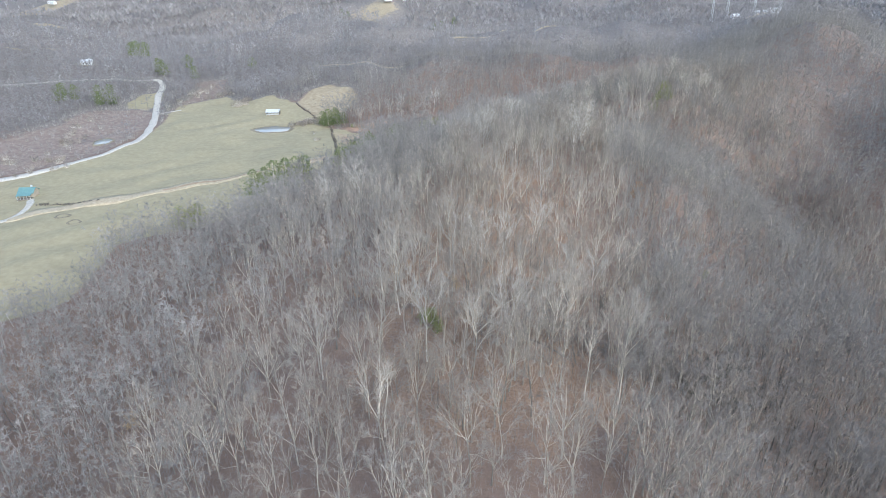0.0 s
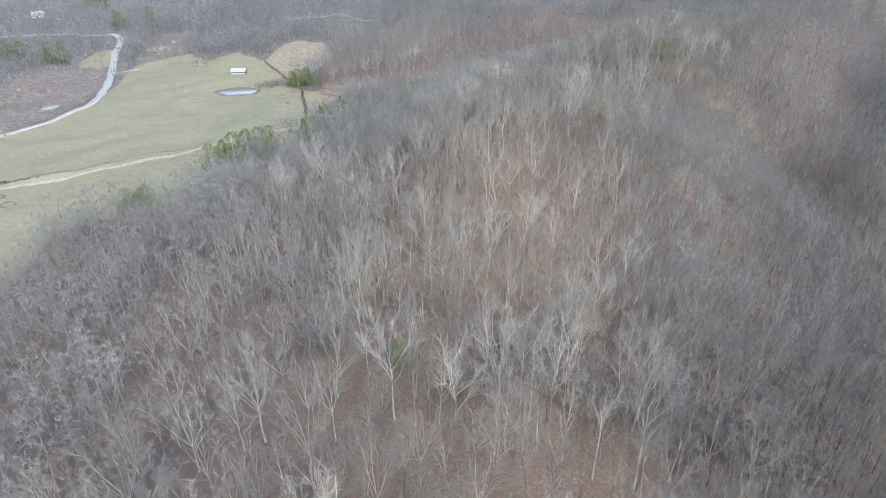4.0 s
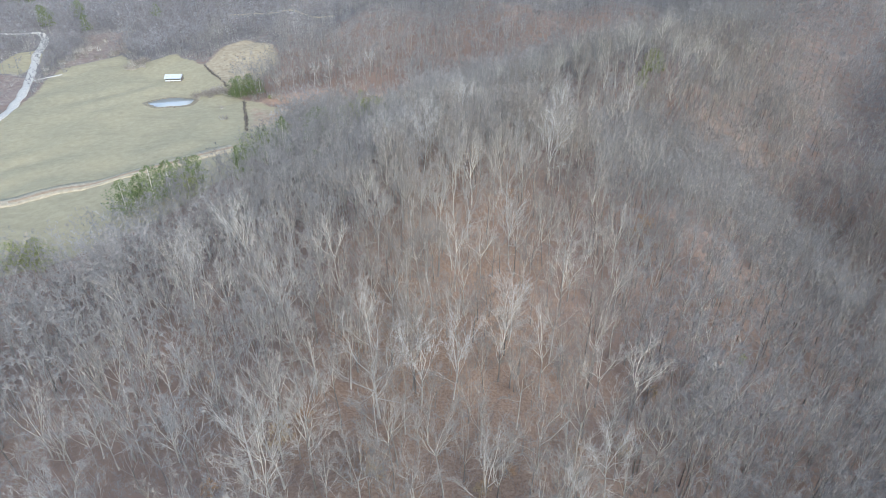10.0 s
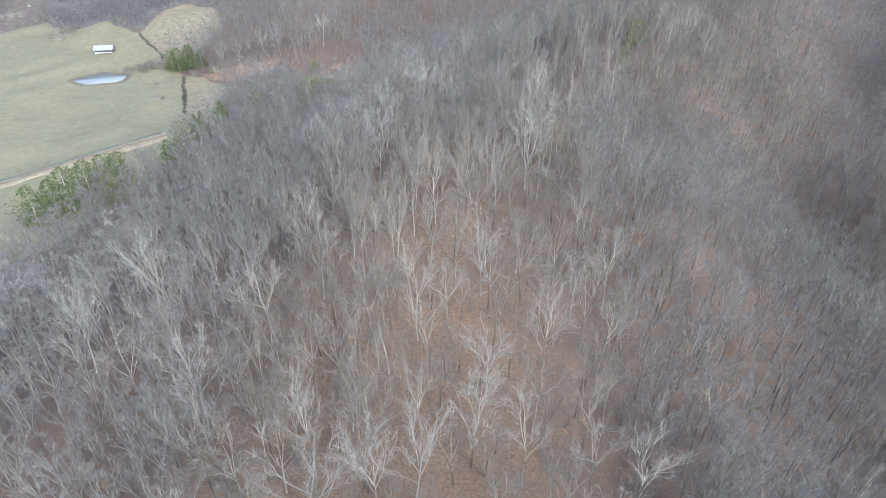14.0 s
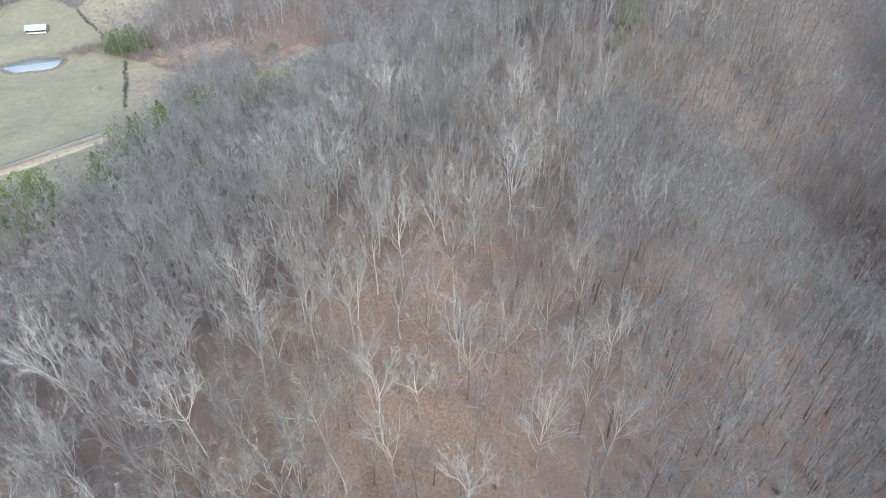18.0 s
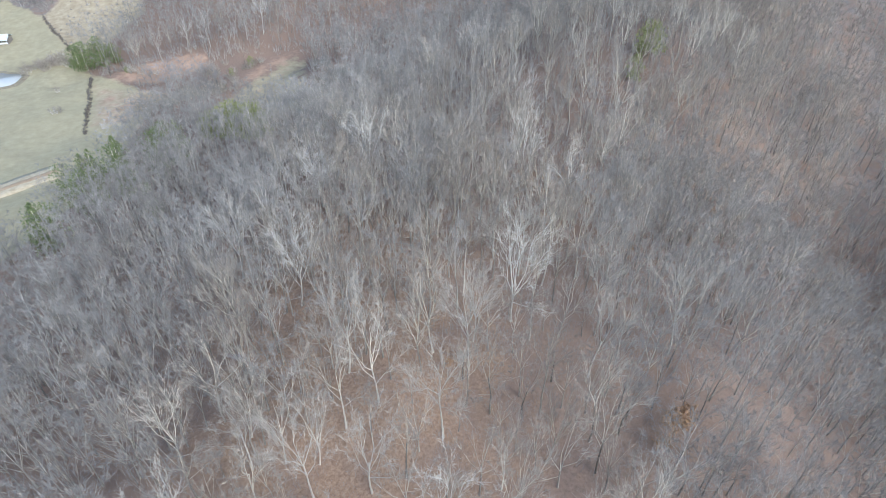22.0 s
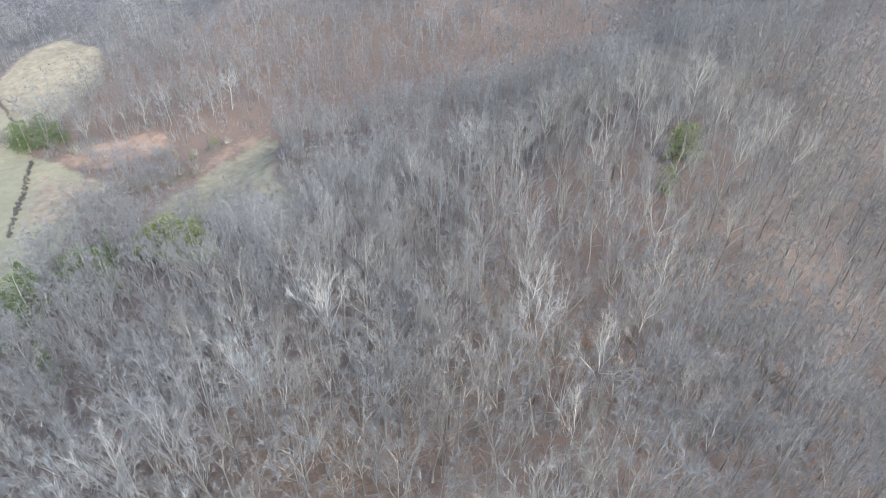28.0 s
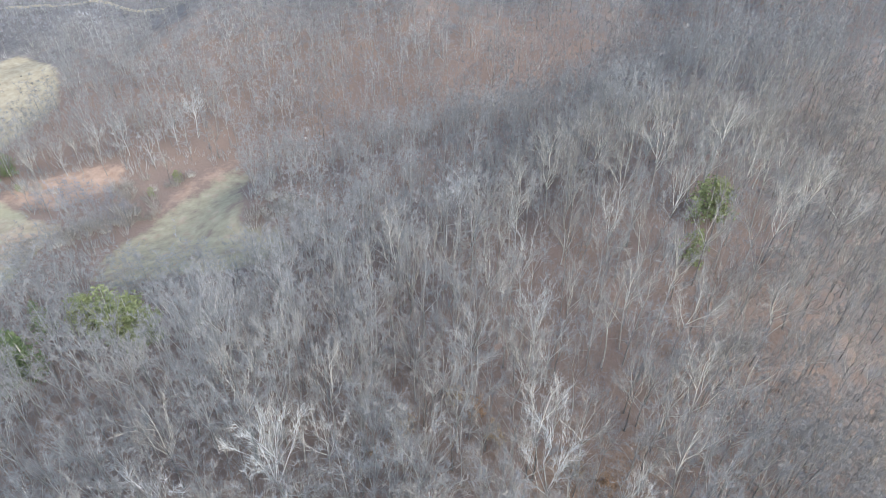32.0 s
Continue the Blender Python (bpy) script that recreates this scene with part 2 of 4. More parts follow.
def height(x, y):
    """The ground's height in metres at x, y (numpy arrays)."""
    x, y = np.asarray(x, float), np.asarray(y, float)
    total = np.zeros(np.broadcast(x, y).shape)
    for crest, west, east in RIDGES:
        best = np.zeros(total.shape)
        for (ax, ay, ah), (bx, by, bh) in zip(crest, crest[1:]):
            dx, dy = bx - ax, by - ay
            s = np.clip(((x - ax) * dx + (y - ay) * dy) / (dx * dx + dy * dy), 0, 1)
            d = np.hypot(x - ax - s * dx, y - ay - s * dy)
            width = np.where((x - ax) * dy - (y - ay) * dx < 0, west, east)
            best = np.maximum(best, (ah + s * (bh - ah)) * np.exp(-((d / width) ** 2)))
        total = total + best ** 5
    z = total ** 0.2
    for bx, by, wx, wy, up in SWELLS:
        z = z + up * np.exp(-(((x - bx) / wx) ** 2) - ((y - by) / wy) ** 2)
    # side hollows and spurs of the farther hills
    z = z + 7.0 * soft_noise(x, y, 34, 5) * np.clip((z - 7) / 14, 0, 1) * np.clip((np.hypot(x, y - 60) - 330) / 120, 0, 1)
    # the pasture falls from the wood's edge to the creek road, and rises again to the barn
    z = z + 2.0 + 3.0 * np.exp(-(((x + 95) / 45) ** 2 + ((y - 250) / 120) ** 2)) - 4.5 * np.exp(-(((x + 275) / 60) ** 2)) * (y < 700)
    far = np.clip((np.hypot(x, y) - 750) / 700, 0, 1)
    z = z + far * (34 * soft_noise(x, y, 260, 1) + 20 * soft_noise(x, y, 95, 2)) + np.clip((np.hypot(x, y) - 1500) / 2500, 0, 1) * 70
    # the broad valley behind the second ridge
    z = z - 20 * np.exp(-(((y - 940 - 0.3 * (x + 200)) / 85) ** 2)) * np.clip((150 - x) / 200, 0, 1) * np.clip((x + 700) / 200, 0, 1)
    z = z + 0.8 * soft_noise(x, y, 13, 8)
    near = 0.8 * soft_noise(x, y, 17, 3) + 0.4 * soft_noise(x, y, 7, 4)
    # the levelled ground of the farm pond
    level = np.clip(1 - (np.hypot(x + 157, y - 379) - 15) / 9, 0, 1)
    z = z * (1 - level) + 1.2 * level
    near = near * (1 - level)
    return z + near * (0.35 + 0.65 * np.clip((z - 6) / 10, 0, 1))


PASTURE = ((-345, 165), (-300, 235), (-268, 281), (-249, 302), (-234, 338), (-242, 386), (-254, 425), (-262, 455), (-236, 484), (-214, 458), (-203, 455), (-190, 462), (-161, 439), (-134, 404), (-118, 380),
           (-98, 368), (-84, 345), (-80, 300), (-85, 262), (-98, 232), (-116, 217), (-137, 208), (-150, 198), (-143, 170), (-142, 152), (-165, 138), (-185, 148))
SAND_HILL = ((-161, 438), (-157, 468), (-145, 480), (-121, 457), (-112, 431), (-124, 407), (-135, 403))
HOLLOW = ((-66, 330), (-54, 318), (-18, 317), (-11, 330), (-17, 341), (-28, 346), (-30, 362), (-34, 386), (-40, 388), (-48, 380), (-55, 366), (-60, 356), (-64, 346))
BOTTOM = ((-310, 270), (-268, 286), (-252, 306), (-244, 338), (-250, 386), (-262, 430), (-285, 440), (-318, 425), (-312, 380), (-330, 320))
GREEN_SIDE = ((-280, 440), (-286, 470), (-300, 500), (-312, 490), (-306, 455), (-296, 440))
SOIL_BANK = ((-112, 376), (-102, 370), (-91, 365), (-80, 370), (-72, 380), (-74, 391), (-86, 390), (-100, 386))
SOIL_EDGE = ((-62, 356), (-57, 358), (-50, 370), (-43, 380), (-36, 388), (-42, 391), (-50, 383), (-58, 369))
CREEK_SCRUB = ((-262, 432), (-266, 470), (-280, 520), (-300, 545), (-262, 556), (-250, 520), (-238, 490))
BRUSHY = ((-91, 338), (-80, 339), (-60, 356), (-56, 368), (-48, 384), (-58, 386), (-72, 380), (-80, 370), (-91, 365), (-80, 358))
WEEDY = ((-117, 377), (-99, 328), (-86, 335), (-80, 358), (-92, 363), (-106, 368))


def inside(x, y, outline):
    """How far x, y lie inside an outline, in metres; outside it is negative."""
    x, y = np.asarray(x, float), np.asarray(y, float)
    odd, near = np.zeros(x.shape, bool), np.full(x.shape, 1e9)
    for (ax, ay), (bx, by) in zip(outline, outline[1:] + outline[:1]):
        dx, dy = bx - ax, by - ay
        s = np.clip(((x - ax) * dx + (y - ay) * dy) / (dx * dx + dy * dy), 0, 1)
        near = np.minimum(near, np.hypot(x - ax - s * dx, y - ay - s * dy))
        if dy:
            odd ^= ((ay > y) != (by > y)) & (x < ax + (y - ay) * dx / dy)
    return np.where(odd, near, -near)


def along(x, y, line):
    """The distance of x, y from a line of points."""
    near = np.full(np.shape(x), 1e9)
    for (ax, ay), (bx, by) in zip(line, line[1:]):
        dx, dy = bx - ax, by - ay
        s = np.clip(((x - ax) * dx + (y - ay) * dy) / (dx * dx + dy * dy), 0, 1)
        near = np.minimum(near, np.hypot(x - ax - s * dx, y - ay - s * dy))
    return near


CREEK_ROAD = ((-330, 215), (-296, 254), (-268, 278), (-250, 300), (-238, 329), (-236, 355), (-246, 384), (-260, 415), (-282, 457), (-299, 490), (-310, 516), (-323, 537), (-335, 542), (-351, 534), (-372, 524), (-398, 503), (-430, 462), (-470, 440))
FARM_TRACK = ((-221, 226), (-204, 236), (-185, 247), (-166, 259), (-148, 270), (-130, 280), (-112, 291), (-97, 302))
SPUR_TRACK = ((-264, 424), (-258, 431), (-253, 440))
HOUSE_DRIVE = ((-246, 205), (-232, 213), (-221, 226), (-222, 240), (-228, 249))
RIDGE_TRACK = ((-68, 662), (-40, 692), (-9, 727), (40, 752))
HILL_TRACK = ((-175, 532), (-149, 527), (-120, 519), (-95, 517))
CLEARINGS = ((292, 850, 34), (-1040, 1300, 130), (-228, 1030, 46), (-255, 1062, 40), (-425, 582, 14), (-605, 772, 24), (-507, 589, 10), (-486, 623, 12))


def open_ground(x, y):
    """True where no wood stands."""
    free = np.zeros(np.shape(x), bool)
    for outline, margin in ((PASTURE, -1), (SAND_HILL, -1), (HOLLOW, 0), (BOTTOM, 0), (GREEN_SIDE, 0), (SOIL_BANK, 1.5), (SOIL_EDGE, 0), (BRUSHY, -1), (CREEK_SCRUB, 3), (WEEDY, 0)):
        free |= inside(x, y, outline) > margin
    for line, half in ((CREEK_ROAD, 5), (SPUR_TRACK, 3), (RIDGE_TRACK, 3.5), (HILL_TRACK, 2.5)):
        free |= along(x, y, line) < half
    for cx, cy, r in CLEARINGS:
        free |= np.hypot(x - cx, y - cy) < r
    return free


# ---- mesh helpers ----
def mesh_of(name, verts, tris, materials, index=None, tone=None):
    """A mesh of triangles from arrays."""
    me = bpy.data.meshes.new(name)
    verts, tris = np.asarray(verts, np.float32), np.asarray(tris, np.int32)
    me.vertices.add(len(verts))
    me.vertices.foreach_set("co", verts.ravel())
    me.loops.add(tris.size)
    me.loops.foreach_set("vertex_index", tris.ravel())
    me.polygons.add(len(tris))
    me.polygons.foreach_set("loop_start", np.arange(0, tris.size, 3, dtype=np.int32))
    for m in materials:
        me.materials.append(m)
    if index is not None:
        me.polygons.foreach_set("material_index", np.asarray(index, np.int32))
    if tone is not None:
        me.attributes.new("tone", "FLOAT", "POINT").data.foreach_set("value", np.asarray(tone, np.float32))
    me.update(calc_edges=True)
    return me


class Shape:
    """Collects tubes, blades and leaves as triangles."""

    def __init__(self, rng):
        self.v, self.f, self.m, self.rng = [], [], [], rng

    def tube(self, points, radii, sides, m=0):
        first = len(self.v)
        points = [np.asarray(p, float) for p in points]
        way = points[-1] - points[0]
        side = np.cross(way, (0.31, 0.87, 0.13) if abs(way[1]) < 0.9 * np.linalg.norm(way) else (1, 0, 0.2))
        side /= np.linalg.norm(side) + 1e-9
        up = np.cross(way / (np.linalg.norm(way) + 1e-9), side)
        turn = self.rng.uniform(0, 6.28)
        for k, (p, r) in enumerate(zip(points, radii)):
            if k == len(points) - 1 and r <= 0:
                self.v.append(p)
                tip = len(self.v) - 1
                base = first + (k - 1) * sides
                for s in range(sides):
                    self.f.append((base + s, base + (s + 1) % sides, tip))
                    self.m.append(m)
                return
            for s in range(sides):
                a = turn + 6.2832 * s / sides
                self.v.append(p + r * (math.cos(a) * side + math.sin(a) * up))
            if k:
                lo, hi = first + (k - 1) * sides, first + k * sides
                for s in range(sides):
                    t = (s + 1) % sides
                    self.f += [(lo + s, lo + t, hi + t), (lo + s, hi + t, hi + s)]
                    self.m += [m, m]

    def blade(self, a, b, width, m=1):
        """A twig: one long thin spike."""
        side = np.cross(b - a, self.rng.normal(size=3))
        side *= width / 2 / (np.linalg.norm(side) + 1e-9)
        n = len(self.v)
        self.v += [a + side, a - side, b]
        self.f.append((n, n + 1, n + 2))
        self.m.append(m)

    def leaf(self, p, size, m=1):
        a, b = self.rng.normal(size=3), self.rng.normal(size=3)
        a *= size / np.linalg.norm(a)
        b *= size * 0.6 / np.linalg.norm(b)
        n = len(self.v)
        self.v += [p - a, p + b, p + a, p - b]
        self.f += [(n, n + 1, n + 2), (n, n + 2, n + 3)]
        self.m += [m, m]

    def arrays(self):
        return np.array(self.v), np.array(self.f), np.array(self.m)


def unit(v):
    return v / (np.linalg.norm(v) + 1e-9)


def bare_tree(seed, tall, fork, spread, limbs, subs, sprays, twigs, twig_width=0.045, twig_long=0.075, sides=5, rings=5, thick=1.0, fine=True, vase=0.5, low=1, wild=0.8, bough=0.05, loose=0.9):
    """A leafless broadleaf tree: a clear trunk (material 0) that forks into ascending limbs (1) with branches and twigs (2)."""
    rng = np.random.default_rng(seed)
    sh = Shape(rng)
    lean, bow = rng.normal(0, 0.03, 2) * tall, rng.normal(0, 0.016, 2) * tall
    sway = rng.normal(0, 0.007, 2) * tall

    def stem(u):
        return np.array([lean[0] * u + bow[0] * math.sin(3.1 * u) + sway[0] * math.sin(9 * u), lean[1] * u + bow[1] * math.sin(3.1 * u) + sway[1] * math.sin(8 * u), tall * u])

    r0 = 0.0088 * tall * thick
    high = fork + 0.16
    pts = [stem(u) for u in np.linspace(0, high, rings)]
    pts[0] = pts[0] - np.array([0, 0, 0.5])
    sh.tube(pts, [r0 * (1.3 if k == 0 else 1.0) * (1 - 0.48 * k / (rings - 1)) for k in range(rings)], sides, 0)
    first = rng.uniform(0, 6.28)
    for i in range(limbs):
        leader = i < limbs - low
        az = first + i * 2.4 + rng.uniform(-0.5, 0.5)
        out = np.array([math.cos(az), math.sin(az), 0])
        up = np.array([0, 0, 1.0])
        if leader:
            a = stem(fork + 0.15 * rng.uniform(0, 1))
            reach = spread * tall * (0.15 if i == 0 else rng.uniform(0.45, 1.0))
            end = np.array([a[0], a[1], tall * (1.0 if i == 0 else 1.0 - 0.24 * (reach / spread / tall) ** 2 * rng.uniform(0.5, 1.3))]) + out * reach
            rl = r0 * (0.5 if i == 0 else rng.uniform(0.33, 0.46))
        else:
            a = stem(fork * rng.uniform(0.72, 1.0))
            reach = spread * tall * rng.uniform(0.75, 1.15)
            end = a + out * reach + up * tall * rng.uniform(0.08, 0.26)
            rl = r0 * rng.uniform(0.24, 0.34)
        middle = a + (end - a) * 0.45 + out * reach * (0.32 - 0.4 * vase) + up * (a - end)[2] * (0.22 - 0.3 * vase)
        length = np.linalg.norm(end - a)
        kink = [rng.normal(0, 0.04 * length, 3), rng.normal(0, 0.045 * length, 3)]

        def limb(u, a=a, b=middle, c=end, kink=kink):
            bend = kink[0] * max(0, 1 - abs(u - 0.36) / 0.34) + kink[1] * max(0, 1 - abs(u - 0.7) / 0.3)
            return a * (1 - u) ** 2 + 2 * b * u * (1 - u) + c * u * u + bend

        if fine:
            sh.tube([limb(0), limb(0.36), limb(0.7), end], [rl, rl * 0.72, rl * 0.42, 0], 4 if sides > 4 else 3, 1)
        else:
            sh.tube([limb(0), limb(0.5), end], [rl, rl * 0.6, 0], 3, 1)
        for j in range(subs):
            u = 0.22 + 0.76 * (j + rng.uniform(0, 1)) / subs
            p = limb(u)
            spin = unit(rng.normal(size=3))
            way = unit(unit(limb(min(1, u + 0.12)) - limb(u - 0.02)) + wild * spin + 0.3 * out + (0.5 - 0.5 * wild) * up)
            go = tall * (0.24 - 0.13 * u) * rng.uniform(0.65, 1.2) * (1.0 if leader else 0.75)
            q = p + way * go + up * 0.1 * go
            if fine:
                sh.tube([p, p + (q - p) * 0.5 + rng.normal(0, 0.06 * go, 3), q], [rl * 0.36, rl * 0.22, 0], 3, 1)
            else:
                sh.blade(p, q, max(bough, rl * 0.6), 2 if bough > 0.1 else 1)
            for k in range(sprays):
                w = 0.3 + 0.7 * (k + rng.uniform(0, 1)) / sprays
                c = p + (q - p) * w
                side = unit(way + wild * unit(rng.normal(size=3)) + 0.2 * up)
                far = tall * 0.075 * rng.uniform(0.7, 1.3)
                if fine:
                    sh.blade(c, c + side * far, twig_width * 1.25, 2)
                for m in range(twigs):
                    t0 = c + side * far * (0.25 + 0.75 * (m + rng.uniform(0, 1)) / twigs)
                    d = unit(side + loose * unit(rng.normal(size=3)) + 0.22 * up)
                    sh.blade(t0, t0 + d * tall * twig_long * rng.uniform(0.6, 1.3), twig_width, 2)
    return sh.arrays()


def evergreen(seed, tall, wide, count, base=0.08, loose=0.25, rounded=False, clump=1.0):
    """A cedar or pine: trunk (0) and needle clumps on whorled boughs (1)."""
    rng = np.random.default_rng(seed)
    sh = Shape(rng)
    sh.tube([(0, 0, -0.4), (0.02 * tall, 0, 0.5 * tall), (0, 0, 0.97 * tall)], [0.02 * tall, 0.013 * tall, 0.003 * tall], 5, 0)
    for i in range(count):
        s = base + (1 - base) * rng.uniform(0, 1) ** 1.15
        az = rng.uniform(0, 6.2832)
        bulge = 1 + loose * math.sin(3 * az + seed) + loose * math.sin(9 * s + 2 * az)
        profile = math.sqrt(max(0.0, 1 - (2.1 * (s - base) / (1 - base) - 0.75) ** 2 / 1.9)) if rounded else (1 - s) ** 0.75
        r = wide * profile * bulge * rng.uniform(0.45, 1.0)
        p = np.array([math.cos(az) * r, math.sin(az) * r, s * tall * (0.97 + 0.03 * rng.uniform())])
        out = np.array([math.cos(az), math.sin(az), rng.uniform(-0.1, 0.6)])
        for _ in range(2):
            sh.leaf(p + rng.normal(0, 0.12, 3) + out * 0.1, clump * rng.uniform(0.26, 0.5) * (0.6 + 0.4 * (1 - s)), 1)
    return sh.arrays()


def leafy(seed, tall, wide, count):
    """A young tree that keeps its dry leaves: stem and twigs (0), leaf clumps (1)."""
    rng = np.random.default_rng(seed)
    sh = Shape(rng)
    sh.tube([(0, 0, -0.3), (0.03 * tall, 0.02 * tall, 0.5 * tall), (0, 0, 0.95 * tall)], [0.014 * tall, 0.009 * tall, 0], 5, 0)
    for i in range(14):
        s, az = rng.uniform(0.25, 0.9), i * 2.4
        a = np.array([0.02 * tall, 0, s * tall])
        b = a + np.array([math.cos(az), math.sin(az), 0.5]) * wide * (1.1 - 0.7 * s)
        sh.tube([a, b], [0.004 * tall, 0], 3, 0)
        for _ in range(count // 14):
            u = rng.uniform(0.3, 1.05)
            sh.leaf(a + (b - a) * u + rng.normal(0, 0.12 * wide, 3), rng.uniform(0.16, 0.34), 1)
    return sh.arrays()


def shrub(seed, tall, wide, stems, twigs):
    """A leafless thicket shrub: many whips from one root (0), twigs (1)."""
    rng = np.random.default_rng(seed)
    sh = Shape(rng)
    for i in range(stems):
        az, r = rng.uniform(0, 6.28), wide * rng.uniform(0.1, 1) ** 0.7
        a = np.array([math.cos(az) * r * 0.35, math.sin(az) * r * 0.35, -0.2])
        b = np.array([math.cos(az) * r, math.sin(az) * r, tall * rng.uniform(0.6, 1.0) * (1 - 0.3 * r / wide)])
        sh.tube([a, b], [0.05, 0], 3, 0)
        for _ in range(twigs):
            u = rng.uniform(0.3, 1)
            p = a + (b - a) * u
            sh.blade(p, p + unit(unit(b - a) + 0.9 * unit(rng.normal(size=3))) * tall * rng.uniform(0.15, 0.35), 0.05, 1)
    return sh.arrays()


def scatter(name, kinds, x, y, size, pick, turn, tone, materials, label, category, squash=None):
    """One joined object with a tree of kinds[pick] at each x, y."""
    z = height(x, y)
    vs, fs, ms, ts, start = [], [], [], [], 0
    for k, (v, f, m) in enumerate(kinds):
        sel = np.nonzero(pick == k)[0]
        if not len(sel):
            continue
        c, s, g = np.cos(turn[sel])[:, None], np.sin(turn[sel])[:, None], size[sel][:, None]
        w = g if squash is None else g * squash[sel][:, None]
        px = (v[None, :, 0] * c - v[None, :, 1] * s) * w + x[sel][:, None]
        py = (v[None, :, 0] * s + v[None, :, 1] * c) * w + y[sel][:, None]
        pz = v[None, :, 2] * g + z[sel][:, None]
        vs.append(np.stack([px, py, pz], -1).reshape(-1, 3))
        fs.append((f[None] + (np.arange(len(sel)) * len(v))[:, None, None]).reshape(-1, 3) + start)
        ms.append(np.tile(m, len(sel)))
        ts.append(np.repeat(tone[sel], len(v)))
        start += len(sel) * len(v)
    me = mesh_of(name, np.concatenate(vs), np.concatenate(fs), materials, np.concatenate(ms), np.concatenate(ts))
    return tagged(new(name, me), label, category, kind="stuff")


def part(name, me, parent, label=""):
    ob = new(name, me)
    ob.parent = parent
    return tagged(ob, label) if label else ob


def thing(name, arrays, names, materials, label, category, group=""):
    """An Empty with one mesh a part, split by material number."""
    v, f, m = arrays
    root = new(name)
    root.empty_display_size = 0.5
    for k, (pn, mat) in enumerate(zip(names, materials)):
        mats = mat if isinstance(mat, tuple) else (mat,)
        own = (m >= k) & (m < k + len(mats))
        used, back_to = np.unique(f[own], return_inverse=True)
        part(pn, mesh_of(pn, v[used], back_to.reshape(-1, 3), mats, m[own] - k), root)
    return tagged(root, label, category, group)


def on_ground(x, y, dz=0.0):
    return float(height(x, y)) + dz


def seen_wedge(x, y):
    return (x < 0.62 * y + 50) & (x > -0.97 * y - 60)


# ---- the ground: one sheet to the horizon ----
def axis(lo, hi, step, low, high):
    mid = list(np.arange(lo, hi + 0.1, step))
    up, down, d = [], [], step
    while mid[-1] + sum(up) < high:
        d *= 1.13
        up.append(d)
    d = step
    while mid[0] - sum(down) > low:
        d *= 1.13
        down.append(d)
    return np.array(list(np.cumsum(-np.array(down))[::-1] + lo) + mid + list(np.cumsum(up) + mid[-1]))


gx, gy = axis(-420, 300, 4.0, -4600, 4600), axis(-40, 560, 4.0, -4600, 4600)
GX, GY = np.meshgrid(gx, gy)
GZ = height(GX, GY)
nx, ny = len(gx), len(gy)
quad = (np.arange(ny - 1)[:, None] * nx + np.arange(nx - 1)[None]).ravel()
tris = np.concatenate([np.stack([quad, quad + 1, quad + nx + 1], -1), np.stack([quad, quad + nx + 1, quad + nx], -1)])
ground_mesh = mesh_of("ground", np.stack([GX, GY, GZ], -1).reshape(-1, 3), tris, [ground_paint])
fx, fy = GX.ravel(), GY.ravel()


def cover(*outlines, soft=5.0):
    w = np.zeros(fx.shape)
    for o in outlines:
        w = np.maximum(w, np.clip(0.5 + inside(fx, fy, o) / soft / 2, 0, 1))
    return w


meadow = np.maximum(np.maximum(cover(PASTURE, GREEN_SIDE, soft=4.0), 0.6 * cover(HOLLOW, soft=4.0)), 0.35 * cover(WEEDY))
straw = np.maximum(cover(SAND_HILL), np.maximum(0.7 * cover(WEEDY, soft=3.0), 0.42 * cover(HOLLOW, soft=3.0)))
for cx, cy, r in CLEARINGS:
    straw = np.maximum(straw, np.clip(1.2 - np.hypot(fx - cx, fy - cy) / r, 0, 1))
soil = np.maximum(0.72 * cover(SOIL_BANK, SOIL_EDGE, soft=5.0), np.maximum(0.48 * cover(WEEDY, soft=4.0), 0.36 * cover(HOLLOW, soft=4.0)))
scrub_w = cover(BOTTOM, CREEK_SCRUB, soft=8.0)
thicket_w = np.where(fy > 300, np.clip((np.hypot(fx, fy) - 370) / 200, 0, 0.72), 0)
thicket_w = np.maximum(thicket_w, 0.48 * np.clip((fx - 55) / 30, 0, 1) * np.clip((fy - 240) / 20, 0, 1) * (fx < 240))
thicket_w = np.maximum(thicket_w, 0.3 * np.clip((fx - 40) / 40, 0, 1) * np.clip((150 - fx) / 30, 0, 1) * (fy < 460))
oak_w = (0.62 + 0.1 * np.clip((175 - fy) / 20, 0, 1)) * np.exp(-(((fx + 2) / 40) ** 2)) * np.clip((fy - 40) / 40, 0, 1) * np.clip((275 - fy) / 40, 0, 1)
oak_w = np.maximum(oak_w, 0.6 * np.exp(-(((fx - 36) / 20) ** 2) - ((fy - 253) / 14) ** 2))
for name, w in (("oak_leaves", oak_w), ("thicket", thicket_w), ("meadow", meadow), ("straw", straw), ("soil", soil), ("scrub", scrub_w)):
    ground_mesh.attributes.new(name, "FLOAT", "POINT").data.foreach_set("value", w.astype(np.float32))
ground_mesh.polygons.foreach_set("use_smooth", np.ones(len(tris), bool))
tagged(new("ground", ground_mesh), "hilly ground with brown leaf litter and green pasture", "ground", kind="structure")


